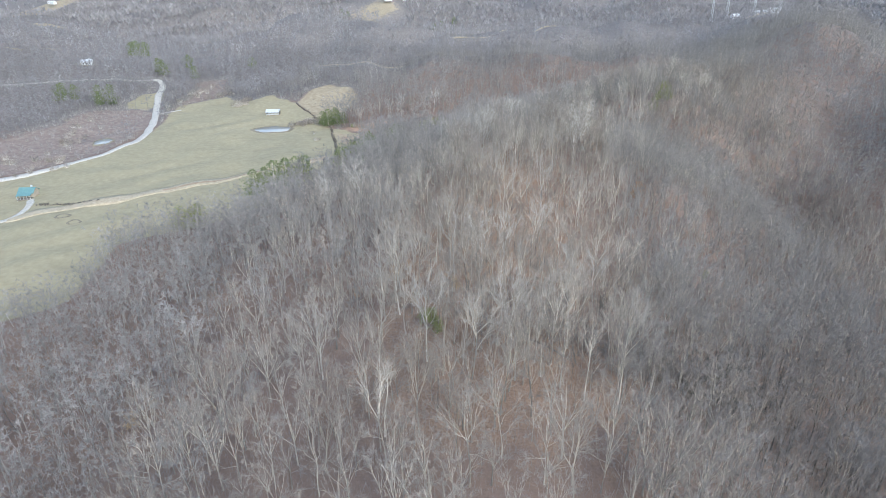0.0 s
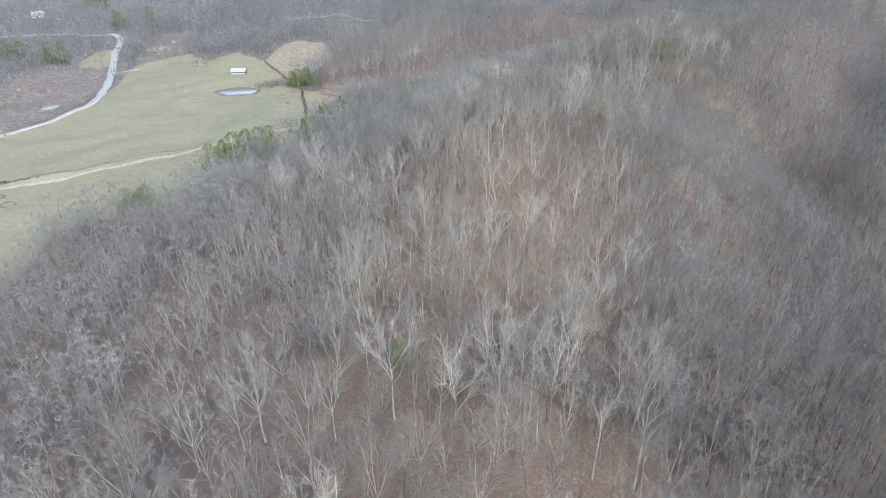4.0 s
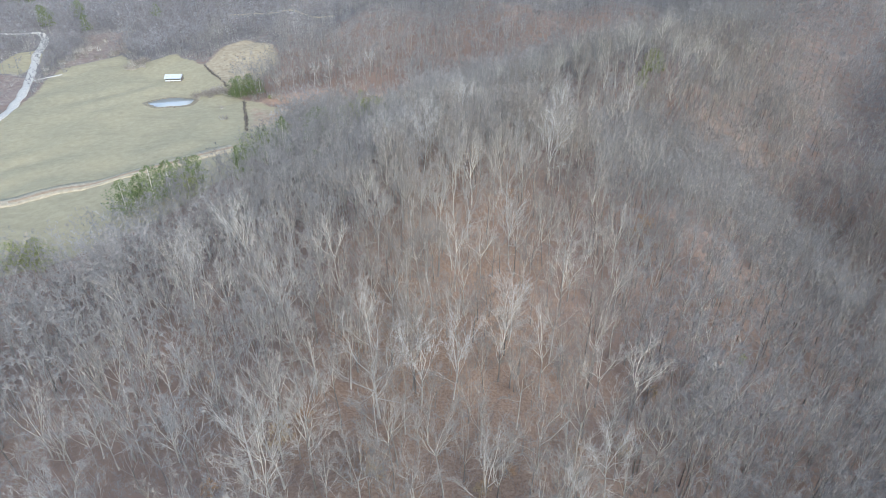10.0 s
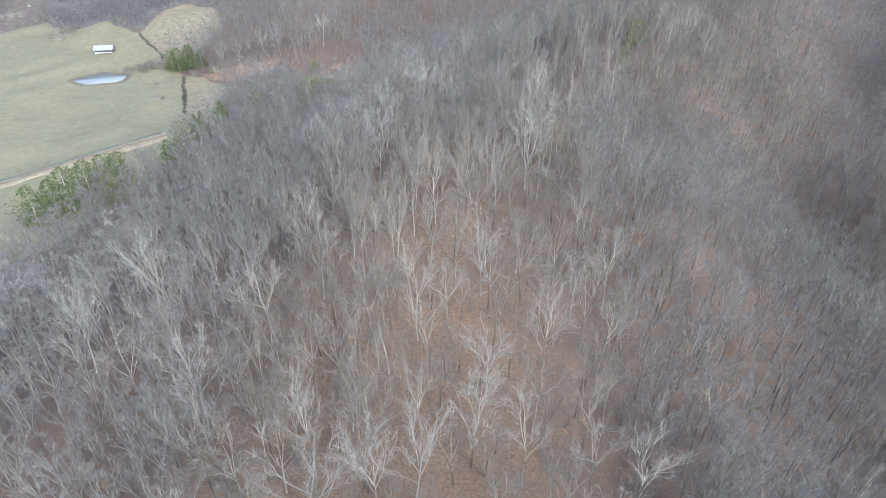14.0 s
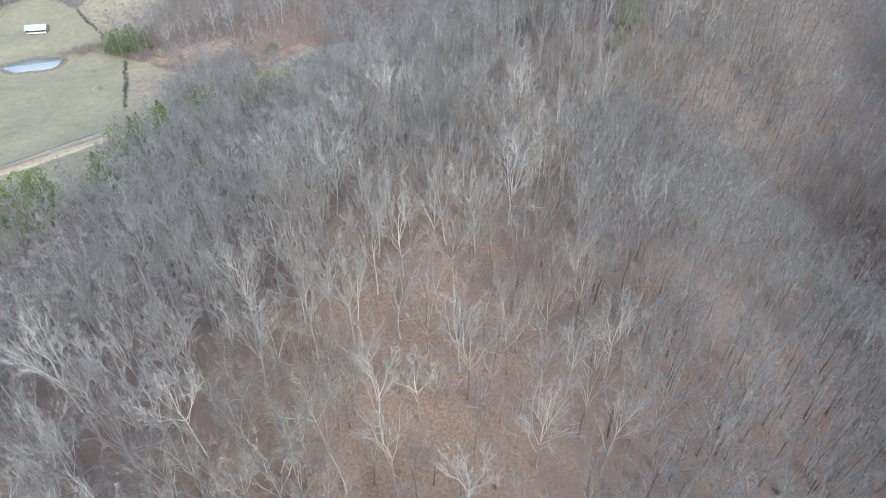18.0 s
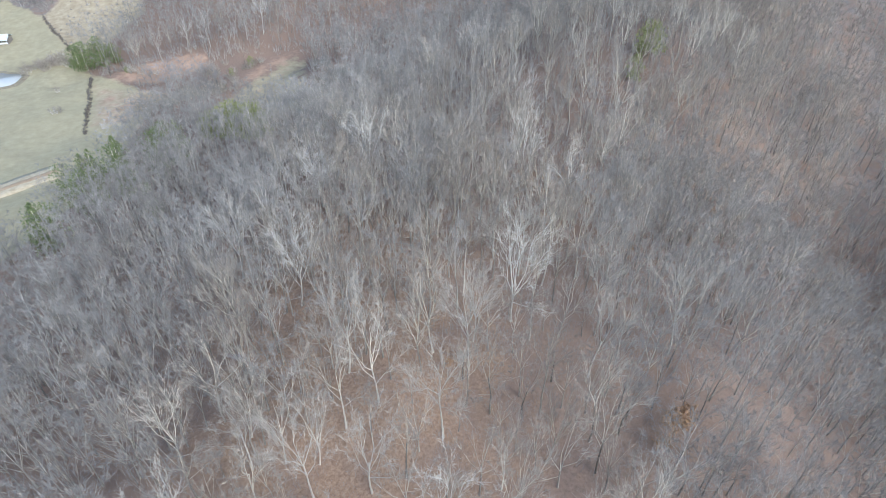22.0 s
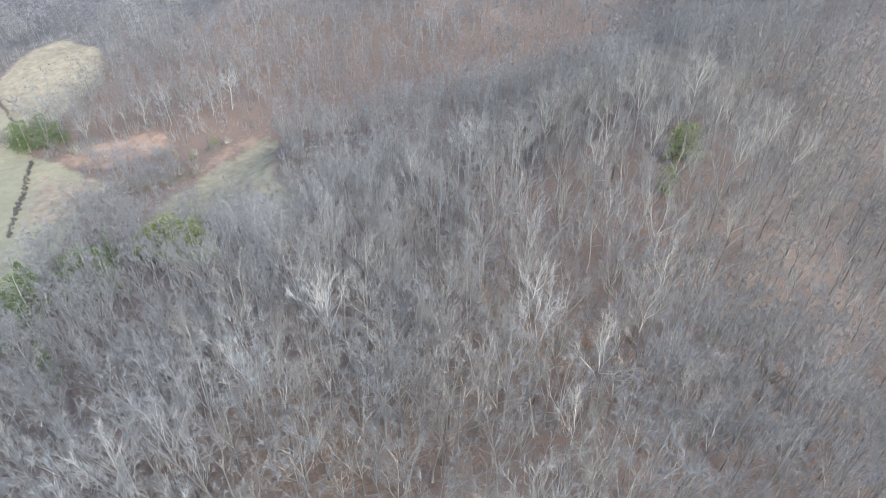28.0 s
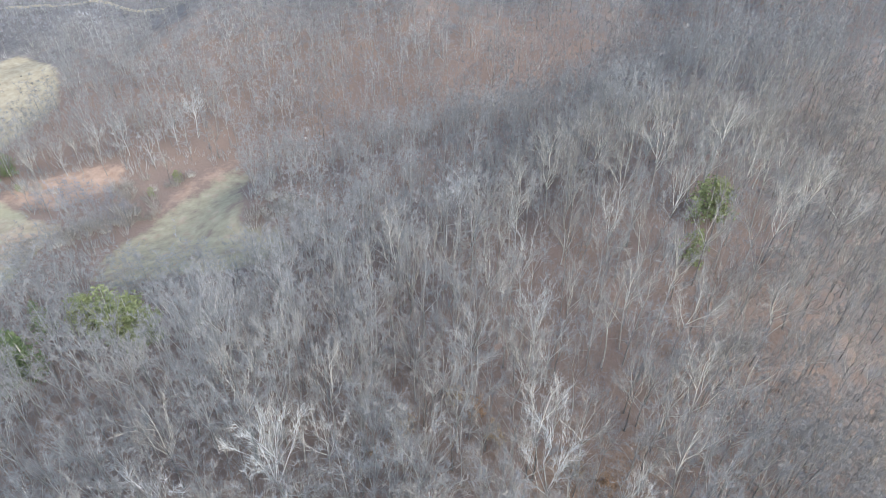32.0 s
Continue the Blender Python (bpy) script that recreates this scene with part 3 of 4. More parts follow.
def strip(name, line, half, material, label, rise=0.12, seed=1):
    """A road laid along a line, with uneven edges and a slight camber."""
    rng = np.random.default_rng(seed)
    pts = [np.array(p, float) for p in line]
    fine = []
    for i in range(len(pts) - 1):
        p0, p1, p2, p3 = pts[max(i - 1, 0)], pts[i], pts[i + 1], pts[min(i + 2, len(pts) - 1)]
        steps = max(2, int(np.linalg.norm(p2 - p1) / 2.5))
        for k in range(steps):
            u = k / steps
            fine.append(0.5 * (2 * p1 + (p2 - p0) * u + (2 * p0 - 5 * p1 + 4 * p2 - p3) * u * u + (3 * p1 - p0 - 3 * p2 + p3) * u ** 3))
    fine.append(pts[-1])
    fine = np.array(fine)
    way = np.gradient(fine, axis=0)
    way /= np.linalg.norm(way, axis=1)[:, None]
    side = np.stack([way[:, 1], -way[:, 0]], -1)
    rows = []
    for o in (-1.0, -0.5, 0.0, 0.5, 1.0):
        w = half * o * (1 + (rng.uniform(-0.12, 0.12, len(fine)) if abs(o) == 1 else 0))
        q = fine + side * (w[:, None] if isinstance(w, np.ndarray) else w)
        rows.append(np.column_stack([q, height(q[:, 0], q[:, 1]) + rise * (1.6 - abs(o)) + 0.1]))
    edge = [r.copy() for r in (rows[0], rows[-1])]
    for e in edge:
        e[:, 2] -= 0.7
    rows = [edge[0]] + rows + [edge[1]]
    n = len(fine)
    v = np.concatenate(rows)
    f = []
    for r in range(len(rows) - 1):
        k = np.arange(n - 1) + r * n
        f += [np.stack([k, k + n, k + n + 1], -1), np.stack([k, k + n + 1, k + 1], -1)]
    return tagged(new(name, mesh_of(name, v, np.concatenate(f)[:, ::-1], [material])), label, "road", kind="structure")


strip("road", CREEK_ROAD, 2.5, gravel, "pale gravel road winding along the pasture's edge")
strip("road", FARM_TRACK, 4.2, dirt, "rutted tan dirt track across the pasture", seed=2)
strip("road", FARM_TRACK[3:], 1.3, worn_dirt, "brown ruts worn along the middle of the farm track", 0.2, seed=8)
strip("road", SPUR_TRACK, 0.9, gravel, "narrow gravel lane branching into the scrub", seed=3)
strip("road", HOUSE_DRIVE, 1.6, gravel, "pale gravel drive up to the small house", seed=6)
strip("road", RIDGE_TRACK, 1.6, dirt, "bare track along the wooded ridge", seed=4)
strip("road", HILL_TRACK, 1.5, dirt, "bare track on the wooded hillside", seed=5)

# ---- the woods ----
rng = np.random.default_rng(7)
FULL = [bare_tree(11 + i, 17.5, *a, twig_width=0.044, thick=0.95, vase=0.6, wild=0.55) for i, a in enumerate((
    (0.32, 0.24, 6, 6, 3, 7), (0.40, 0.22, 6, 6, 3, 7), (0.28, 0.26, 7, 5, 3, 7), (0.42, 0.21, 6, 6, 3, 7), (0.30, 0.25, 7, 5, 3, 7), (0.36, 0.23, 6, 6, 3, 7)))]
SLIM = [bare_tree(31 + i, 18, *a, vase=0.8, twig_width=0.044, thick=0.9, wild=0.5) for i, a in enumerate((
    (0.44, 0.15, 5, 6, 3, 7), (0.50, 0.14, 5, 6, 3, 7), (0.40, 0.16, 5, 6, 3, 7), (0.48, 0.15, 5, 6, 3, 7)))]
BROAD = [bare_tree(51 + i, 15, *a, thick=1.5, vase=0.25, low=4, twig_width=0.045, wild=0.65) for i, a in enumerate((
    (0.30, 0.36, 9, 6, 3, 6), (0.32, 0.33, 9, 6, 3, 6), (0.26, 0.38, 9, 6, 3, 6)))]
PALE = [bare_tree(61 + i, 17.5, *a, thick=1.05, twig_width=0.042, low=1, vase=0.6, wild=0.5) for i, a in enumerate((
    (0.32, 0.26, 7, 6, 3, 7), (0.38, 0.23, 7, 6, 3, 7), (0.28, 0.28, 8, 6, 3, 6)))]
NEAR = [bare_tree(71 + i, 16, *a, sides=4, rings=3, twig_width=0.046, twig_long=0.07, fine=False, thick=1.0, vase=0.6, wild=0.62, bough=0.062, loose=1.15) for i, a in enumerate((
    (0.28, 0.25, 6, 4, 2, 14), (0.36, 0.23, 6, 4, 2, 14), (0.25, 0.27, 6, 4, 2, 14), (0.40, 0.21, 5, 5, 2, 14), (0.30, 0.25, 6, 4, 2, 14), (0.33, 0.24, 5, 5, 2, 14)))]
FLANK = [bare_tree(91 + i, 16, *a, sides=3, rings=3, twig_width=0.105, twig_long=0.07, fine=False, thick=0.9, vase=0.45, wild=0.85, bough=0.11, loose=1.5) for i, a in enumerate((
    (0.26, 0.25, 5, 3, 2, 9), (0.34, 0.24, 5, 3, 2, 9), (0.24, 0.27, 5, 3, 2, 9), (0.38, 0.22, 4, 4, 2, 9), (0.30, 0.25, 5, 3, 2, 9)))]
MID = [bare_tree(101 + i, 15.5, *a, sides=3, rings=2, twig_width=0.34, twig_long=0.088, fine=False, thick=0.8, vase=0.5, bough=0.11, loose=1.5) for i, a in enumerate((
    (0.26, 0.23, 3, 3, 1, 7), (0.34, 0.21, 3, 3, 1, 7), (0.24, 0.24, 3, 3, 1, 7), (0.38, 0.20, 3, 3, 1, 7)))]
FAR = [bare_tree(111 + i, 14.5, *a, sides=3, rings=2, twig_width=1.0, twig_long=0.125, fine=False, thick=0.9, vase=0.5, bough=0.11, loose=1.5) for i, a in enumerate((
    (0.28, 0.23, 3, 2, 1, 2), (0.34, 0.21, 3, 2, 1, 2), (0.26, 0.25, 3, 2, 1, 2)))]


def whips(seed):
    """Bare saplings and cane on the forest floor."""
    rng = np.random.default_rng(seed)
    sh = Shape(rng)
    for i in range(9):
        a = np.array([rng.normal(0, 0.9), rng.normal(0, 0.9), -0.1])
        top = a + np.array([rng.normal(0, 0.45), rng.normal(0, 0.45), rng.uniform(1.2, 3.6)])
        sh.blade(a, top, 0.05, 2)
        if i % 2:
            q = a + (top - a) * rng.uniform(0.4, 0.8)
            sh.blade(q, q + rng.normal(0, 0.6, 3) + np.array([0, 0, 0.7]), 0.045, 2)
    return sh.arrays()


def tiny_tree(seed):
    rng = np.random.default_rng(seed)
    sh = Shape(rng)
    sh.tube([(0, 0, -0.5), (0, 0, 10)], [0.3, 0], 3, 0)
    for i in range(11):
        a = np.array([rng.normal(0, 0.8), rng.normal(0, 0.8), rng.uniform(2.5, 6)])
        az = i * 2.4
        sh.blade(a, a + np.array([math.cos(az) * 3.8, math.sin(az) * 3.8, rng.uniform(3, 7)]), 1.5, 2)
    return sh.arrays()


TINY = [tiny_tree(131 + i) for i in range(3)]
BRUSH = [whips(141 + i) for i in range(5)]


def grid_points(x0, x1, y0, y1, cell, rng):
    X, Y = np.meshgrid(np.arange(x0, x1, cell), np.arange(y0, y1, cell))
    x = X.ravel() + rng.uniform(-0.48, 0.48, X.size) * cell
    y = Y.ravel() + rng.uniform(-0.48, 0.48, X.size) * cell
    return x, y


def plant(name, kinds, x, y, lo, hi, label, tone=(0.0, 1.0), woods=(bark_old, bark, twig)):
    n = len(x)
    patch = 0.5 + 0.3 * soft_noise(x, y, 23, 6) + 0.2 * soft_noise(x, y, 9, 11)
    grove = 0.93 + 0.13 * soft_noise(x, y, 15, 9) + 0.08 * soft_noise(x, y, 37, 10)
    # shade put into the tone: darker east side and ravine, slightly paler west flank
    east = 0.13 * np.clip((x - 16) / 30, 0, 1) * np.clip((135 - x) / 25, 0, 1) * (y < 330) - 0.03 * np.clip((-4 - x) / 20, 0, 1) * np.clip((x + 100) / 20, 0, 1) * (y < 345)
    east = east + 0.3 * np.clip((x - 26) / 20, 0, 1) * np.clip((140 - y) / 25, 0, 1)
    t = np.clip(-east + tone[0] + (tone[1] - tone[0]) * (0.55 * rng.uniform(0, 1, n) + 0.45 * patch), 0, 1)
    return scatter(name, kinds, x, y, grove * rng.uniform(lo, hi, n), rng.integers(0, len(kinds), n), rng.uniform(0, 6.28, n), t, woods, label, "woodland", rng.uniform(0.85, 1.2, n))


CEDARS = ((-54, 288, 0, 1.1), (-57, 288, 1, 1.15), (-59, 285, 2, 1.0), (-61, 290, 1, 1.0), (-71, 289, 0, 1.1), (-70, 285, 1, 1.05), (-66, 278, 2, 1.1), (-73, 272, 1, 1.1), (-71, 275, 0, 0.9), (-78, 288, 0, 1.0), (-80, 287, 2, 1.0), (-84, 284, 1, 0.95),
          (-76, 258, 1, 1.15), (-80, 262, 0, 1.05), (-52, 260, 2, 0.85), (-61, 305, 0, 0.9), (-63, 296, 2, 0.9))
YOUNG_PINES = ((67, 297, 0, 1.15), (69.5, 298.5, 1, 0.9), (62, 289, 1, 0.85), (-15, 104, 0, 0.55), (-16.5, 105.5, 0, 0.45), (-13.5, 102, 1, 0.4), (-36, 292, 0, 1.35), (-39, 294, 1, 1.3), (-42, 297, 0, 1.3), (-46, 297, 1, 1.15), (-50, 301, 0, 1.1), (-33, 290, 1, 1.1), (-92, 247, 0, 1.2),
               (-132, 214, 0, 1.2), (-123, 212, 1, 1.3), (-128, 216, 1, 1.0), (56, 164, 1, 0.35), (-62, 372, 1, 0.4), (-56, 379, 1, 0.5), (-104, 379, 1, 0.3))
CREST = ((-2, 60), (-2, 130), (6, 200), (8, 245), (30, 275), (66, 305))
# the canopy trees along the spur's crest, each a tree of its own
tree_kinds = []
for arrays, label in [(a, "tall leafless forest tree with ascending grey limbs") for a in FULL] + [(a, "slender leafless forest tree with a narrow crown") for a in SLIM] + [(a, "broad-crowned leafless tree with spreading pale limbs") for a in BROAD]:
    tree_kinds.append(thing("bare_tree", arrays, ("trunk", "crown"), (bark_old_one, (bark_one, twig_one)), label, "tree", "leafless trees on the spur"))
for arrays in PALE:
    tree_kinds.append(thing("bare_tree", arrays, ("trunk", "crown"), (bark_pale, (bark_pale, twig_pale)), "tall leafless tree with conspicuous whitish trunk and limbs", "tree", "leafless trees on the spur"))
for arrays in BROAD[:2]:
    tree_kinds.append(thing("bare_tree", arrays, ("trunk", "crown"), (bark_pale, (bark_pale, twig_pale)), "broad leafless tree with cream-white spreading limbs", "tree", "leafless trees on the spur"))
fixed = ((-13.5, 134, 16, 1.25), (-29, 121.5, 17, 1.0), (-2, 249, 15, 0.95), (20, 209, 13, 1.05), (-7, 184, 14, 0.95), (0, 184, 13, 0.9), (-31, 150, 14, 1.0), (-38, 161, 13, 0.95), (-55, 164, 14, 0.9), (-19, 176, 15, 0.95), (13, 201, 14, 1.0),
         (30, 200, 13, 0.95), (21, 214, 14, 1.0), (-12, 215, 13, 0.95), (-24, 226, 15, 0.9), (13, 249, 13, 0.9), (43, 204, 15, 1.05), (-47, 177, 13, 1.0), (6, 150, 6, 0.9), (8, 157, 14, 0.85), (-24, 96, 13, 1.0), (-14, 90, 14, 1.05), (-33, 88, 15, 1.0), (4, 96, 14, 0.9),
         (32, 285, 13, 0.85), (22, 268, 14, 0.85), (60, 276, 15, 0.85), (-26, 269, 14, 0.9), (46, 236, 13, 0.9), (-40, 233, 14, 0.8),
         (-98, 380, 6, 0.75), (-101, 384, 8, 0.7), (-92, 386, 13, 0.75), (-87, 386, 7, 0.8), (-83, 391, 14, 0.75), (-79, 384, 8, 0.75), (-74, 392, 13, 0.8), (-68, 394, 6, 0.85), (-66, 388, 7, 0.8), (-60, 396, 13, 0.8), (-54, 400, 14, 0.85), (-58, 378, 8, 0.65), (-46, 391, 7, 0.75), (-48, 402, 6, 0.85),
         (-87, 343, 0, 0.42), (-81, 347, 2, 0.45), (-75, 351, 8, 0.45), (-70, 357, 1, 0.45), (-64, 361, 3, 0.45), (-78, 349, 4, 0.4), (-67, 359, 5, 0.42))
spots = list(fixed)
cx, cy = grid_points(-40, 90, 58, 330, 6.7, rng)
for x, y in zip(cx, cy):
    away = float(along(np.array([x]), np.array([y]), CREST)[0])
    if away > 28 or any((x - q[0]) ** 2 + (y - q[1]) ** 2 < 16 for q in spots):
        continue
    u = rng.uniform()
    k = int(rng.integers(6, 10)) if u < 0.3 else int(rng.integers(13, 16)) if u < 0.42 else int(rng.integers(0, 6))
    spots.append((x, y, k, rng.uniform(0.72, 1.0)))
first = set()
for x, y, k, s in spots:
    m = pose(x, y, on_ground(x, y, -0.1), rng.normal(0, 2.5), rng.normal(0, 2.5), rng.uniform(0, 360)) @ Matrix.Scale(s, 4)
    if k in first:
        made = copy_thing(tree_kinds[k], m)
        made.scale = (s, s, s)
    else:
        first.add(k)
        tree_kinds[k].matrix_basis = m
taken = np.array([(q[0], q[1]) for q in spots])


def clear_of(x, y, gap):
    keep = np.ones(len(x), bool)
    for qx, qy in taken:
        keep &= (x - qx) ** 2 + (y - qy) ** 2 > gap * gap
    for qx, qy, k, size in CEDARS + YOUNG_PINES + ((39.5, 191.5, 0, 1.2), (-15, 99, 0, 1.0), (-13.5, 132, 0, 1.9), (-28, 119.5, 0, 1.6)):
        keep &= (x - qx) ** 2 + (y - qy) ** 2 > (3.2 * size) ** 2
    return keep


# near woods: the spur's flanks and the young trees between the canopy trees
x, y = grid_points(-150, 150, 30, 345, 4.7, rng)
away = along(x, y, CREST)
keep = ~open_ground(x, y) & seen_wedge(x, y) & clear_of(x, y, 2.2)
x, y, away = x[keep], y[keep], away[keep]
close = (away < 62) | ((x > 20) & (x < 135) & (y < 262))
inner = (away < 26) & ~((x > -36) & (x < 40) & (y > 108) & (y < 172) & (rng.uniform(0, 1, len(x)) < 0.12)) & ~((away < 17) & (x > 1) & (y > 110) & (y < 235) & (rng.uniform(0, 1, len(x)) < 0.1))
mixed = rng.uniform(0, 1, len(x))
warm = inner & (mixed < np.maximum(np.clip((x + 26) / 16, 0, 1) * np.clip((275 - y) / 30, 0, 1), np.clip((150 - y) / 40, 0, 1)))
plant("woodland", NEAR, x[inner & ~warm], y[inner & ~warm], 0.4, 0.95, "young leafless grey trees between the canopy trees on the crest")
plant("woodland", NEAR, x[warm], y[warm], 0.5, 1.0, "young leafless tan-grey trees between the canopy trees on the crest", woods=(bark_old, bark_tan, twig_tan))
close &= away >= 26
early = close & (mixed < 0.75 * np.clip((135 - y) / 50, 0, 1))
close &= ~early
brown = close & (mixed < np.clip((x - 92 + 0.5 * np.clip(y - 235, 0, 60)) / 14, 0, 1))
close &= ~brown
plant("woodland", NEAR, x[brown], y[brown], 0.6, 1.05, "leafless tan-grey woods above the ravine's head", woods=(bark_old, bark_tan, twig_tan))
plant("woodland", NEAR, x[early], y[early], 0.6, 1.08, "leafless tan-grey woodland on the spur's broad shoulder", woods=(bark_old, bark_tan, twig_tan))
plant("woodland", NEAR, x[close], y[close], 0.6, 1.08, "dense leafless grey woodland on the spur")
outer = (away >= 62) & ~((x > 20) & (x < 135) & (y < 262)) & ~((y > 236) & (x > 46) & (x < 140) & (mixed < 0.3))
across = outer & (mixed < np.clip((x - 92 + 0.5 * np.clip(y - 235, 0, 60)) / 14, 0, 1))
outer &= ~across
plant("woodland", FLANK, x[across], y[across], 0.7, 1.05, "leafless tan-grey woods on the slope across the ravine", woods=(bark_old, twig_tan, twig_tan))
plant("woodland", FLANK, x[outer], y[outer], 0.7, 1.05, "dense leafless grey woodland in the ravine and on the lower flank", woods=(bark_old, twig, twig))
x, y = grid_points(46, 140, 236, 345, 6.4, rng)
keep = clear_of(x, y, 1.8) & (along(x, y, CREST) > 20)
plant("woodland", NEAR, x[keep], y[keep], 0.75, 1.1, "dark-stemmed leafless trees on the slope above the draw", (0.1, 0.9), woods=(bark_old, bark_tan, twig))
x, y = grid_points(-62, 14, 205, 285, 5.6, rng)
keep = clear_of(x, y, 1.6) & ~open_ground(x, y)
plant("woodland", NEAR, x[keep], y[keep], 0.7, 1.05, "leafless grey trees on the knob's west shoulder", (0.2, 1.0))
x, y = grid_points(34, 128, 120, 238, 7.2, rng)
keep = (along(x, y, CREST) > 24) & ~open_ground(x, y)
x, y = x[keep], y[keep]
tan_side = rng.uniform(0, 1, len(x)) < np.clip((x - 92 + 0.5 * np.clip(y - 235, 0, 60)) / 14, 0, 1)
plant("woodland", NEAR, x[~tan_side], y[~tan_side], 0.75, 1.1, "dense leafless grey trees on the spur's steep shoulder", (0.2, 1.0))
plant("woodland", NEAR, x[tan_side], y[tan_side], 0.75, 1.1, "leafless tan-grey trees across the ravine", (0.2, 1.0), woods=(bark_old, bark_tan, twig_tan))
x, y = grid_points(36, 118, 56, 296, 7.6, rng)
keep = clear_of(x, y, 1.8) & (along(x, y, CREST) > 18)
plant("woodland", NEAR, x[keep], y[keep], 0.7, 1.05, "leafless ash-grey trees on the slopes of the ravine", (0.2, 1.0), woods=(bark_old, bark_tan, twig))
x, y = grid_points(-62, -6, 128, 206, 6.6, rng)
keep = clear_of(x, y, 1.8) & ~open_ground(x, y)
plant("woodland", NEAR, x[keep], y[keep], 0.65, 1.05, "leafless pale grey trees on the crest's west side", (0.25, 1.0), woods=(bark_old, bark_tan, twig_tan))
x, y = grid_points(-25, 85, 232, 312, 5.6, rng)
keep = clear_of(x, y, 1.8) & ~open_ground(x, y)
plant("woodland", NEAR, x[keep], y[keep], 0.55, 1.0, "dense leafless pale grey trees at the end of the spur", (0.3, 1.0))
x, y = grid_points(-90, 105, 50, 320, 2.5, rng)
keep = ~open_ground(x, y) & seen_wedge(x, y)
x, y = x[keep], y[keep]
plant("undergrowth", BRUSH, x, y, 0.5, 1.2, "thin leafless saplings and brush on the forest floor", (0.1, 0.85))

# woods beside and behind the flight
x, y = grid_points(-170, 190, -80, 345, 11.0, rng)
keep = ~open_ground(x, y) & (~seen_wedge(x, y) | (y < 30) | (x > 150)) & ~(seen_wedge(x, y) & (y > 30) & (x < 150))
plant("woodland", MID, x[keep], y[keep], 0.7, 1.1, "leafless grey woods beside the spur", woods=(bark_old, twig, twig))

# woods across the valleys
x, y = grid_points(-560, 420, 40, 600, 5.1, rng)
keep = ~open_ground(x, y) & seen_wedge(x, y) & ~((x > -150) & (x < 150) & (y < 345))
x, y = x[keep], y[keep]
facing = (y < 480) & (x > -170) & (x < 230)
plant("woodland", FLANK, x[facing], y[facing], 0.7, 1.1, "leafless grey woods on the hillside across the hollow", (0.0, 0.9), woods=(bark_old, bark, twig))
x, y = x[~facing], y[~facing]
brown = (x > 140) & (y < 520)
plant("woodland", MID, x[brown], y[brown], 0.65, 1.1, "leafless tan-grey woods on the slope across the ravine", woods=(bark_old, twig_tan, twig_tan))
x, y = x[~brown], y[~brown]
plant("woodland", MID, x, y, 0.65, 1.1, "leafless grey woods on the facing hillsides", woods=(bark_old, twig_haze, twig_haze))
# tone rises with distance: haze painted in as paler twigs
x, y = grid_points(-900, 600, 600, 820, 7.6, rng)
keep = ~open_ground(x, y) & seen_wedge(x, y)
plant("far_woodland", FAR, x[keep], y[keep], 0.7, 1.1, "distant leafless woods", (0.25, 1.0), woods=(bark_old, twig_haze, twig_haze))
x, y = grid_points(-1400, 900, 820, 1300, 9.2, rng)
keep = ~open_ground(x, y) & seen_wedge(x, y)
plant("far_woodland", TINY, x[keep], y[keep], 0.75, 1.15, "distant leafless woods on the far ridges", (0.35, 1.0), woods=(bark_old, twig_haze, twig_haze))
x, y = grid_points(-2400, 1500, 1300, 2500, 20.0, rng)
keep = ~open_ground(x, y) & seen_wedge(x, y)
plant("far_woodland", TINY, x[keep], y[keep], 0.8, 1.3, "distant leafless woods towards the horizon", (0.4, 1.0), woods=(bark_old, twig_haze, twig_haze))


# ---- evergreens, leafy young trees and shrubs, each a thing ----
def set_out(kinds, places, group):
    """Puts copies of the kinds at (x, y, kind, scale)."""
    used = set()
    for x, y, k, s in places:
        m = pose(x, y, on_ground(x, y, -0.1), 0, 0, (x * 37 + y * 11) % 360) @ Matrix.Scale(s, 4)
        if k in used:
            copy_thing(kinds[k], m).scale = (s, s, s)
        else:
            used.add(k)
            tagged(kinds[k], group=group)
            kinds[k].matrix_basis = m


cedar_label = "dark green cedar with a ragged conical crown"
cedars = [thing("cedar", evergreen(201 + i, 11, w * 1.2, 640, 0.06, 0.32, i == 1, 0.9), ("trunk", "foliage"), (bark_one, needles), cedar_label, "tree") for i, w in enumerate((2.6, 3.2, 2.2))]
pines = [thing("pine", evergreen(221 + i, 14, w * 1.15, 900, 0.12, 0.3, True, 1.2), ("trunk", "foliage"), (bark_one, needles), "dark green pine with a rounded uneven crown", "tree") for i, w in enumerate((4.2, 3.6))]
pale = [thing("young_pine", evergreen(241 + i, 8, w * 1.1, 620, 0.08, 0.35, True, 0.95), ("trunk", "foliage"), (bark_one, needles_pale), "yellow-green young pine with loose foliage", "tree") for i, w in enumerate((2.6, 2.0))]
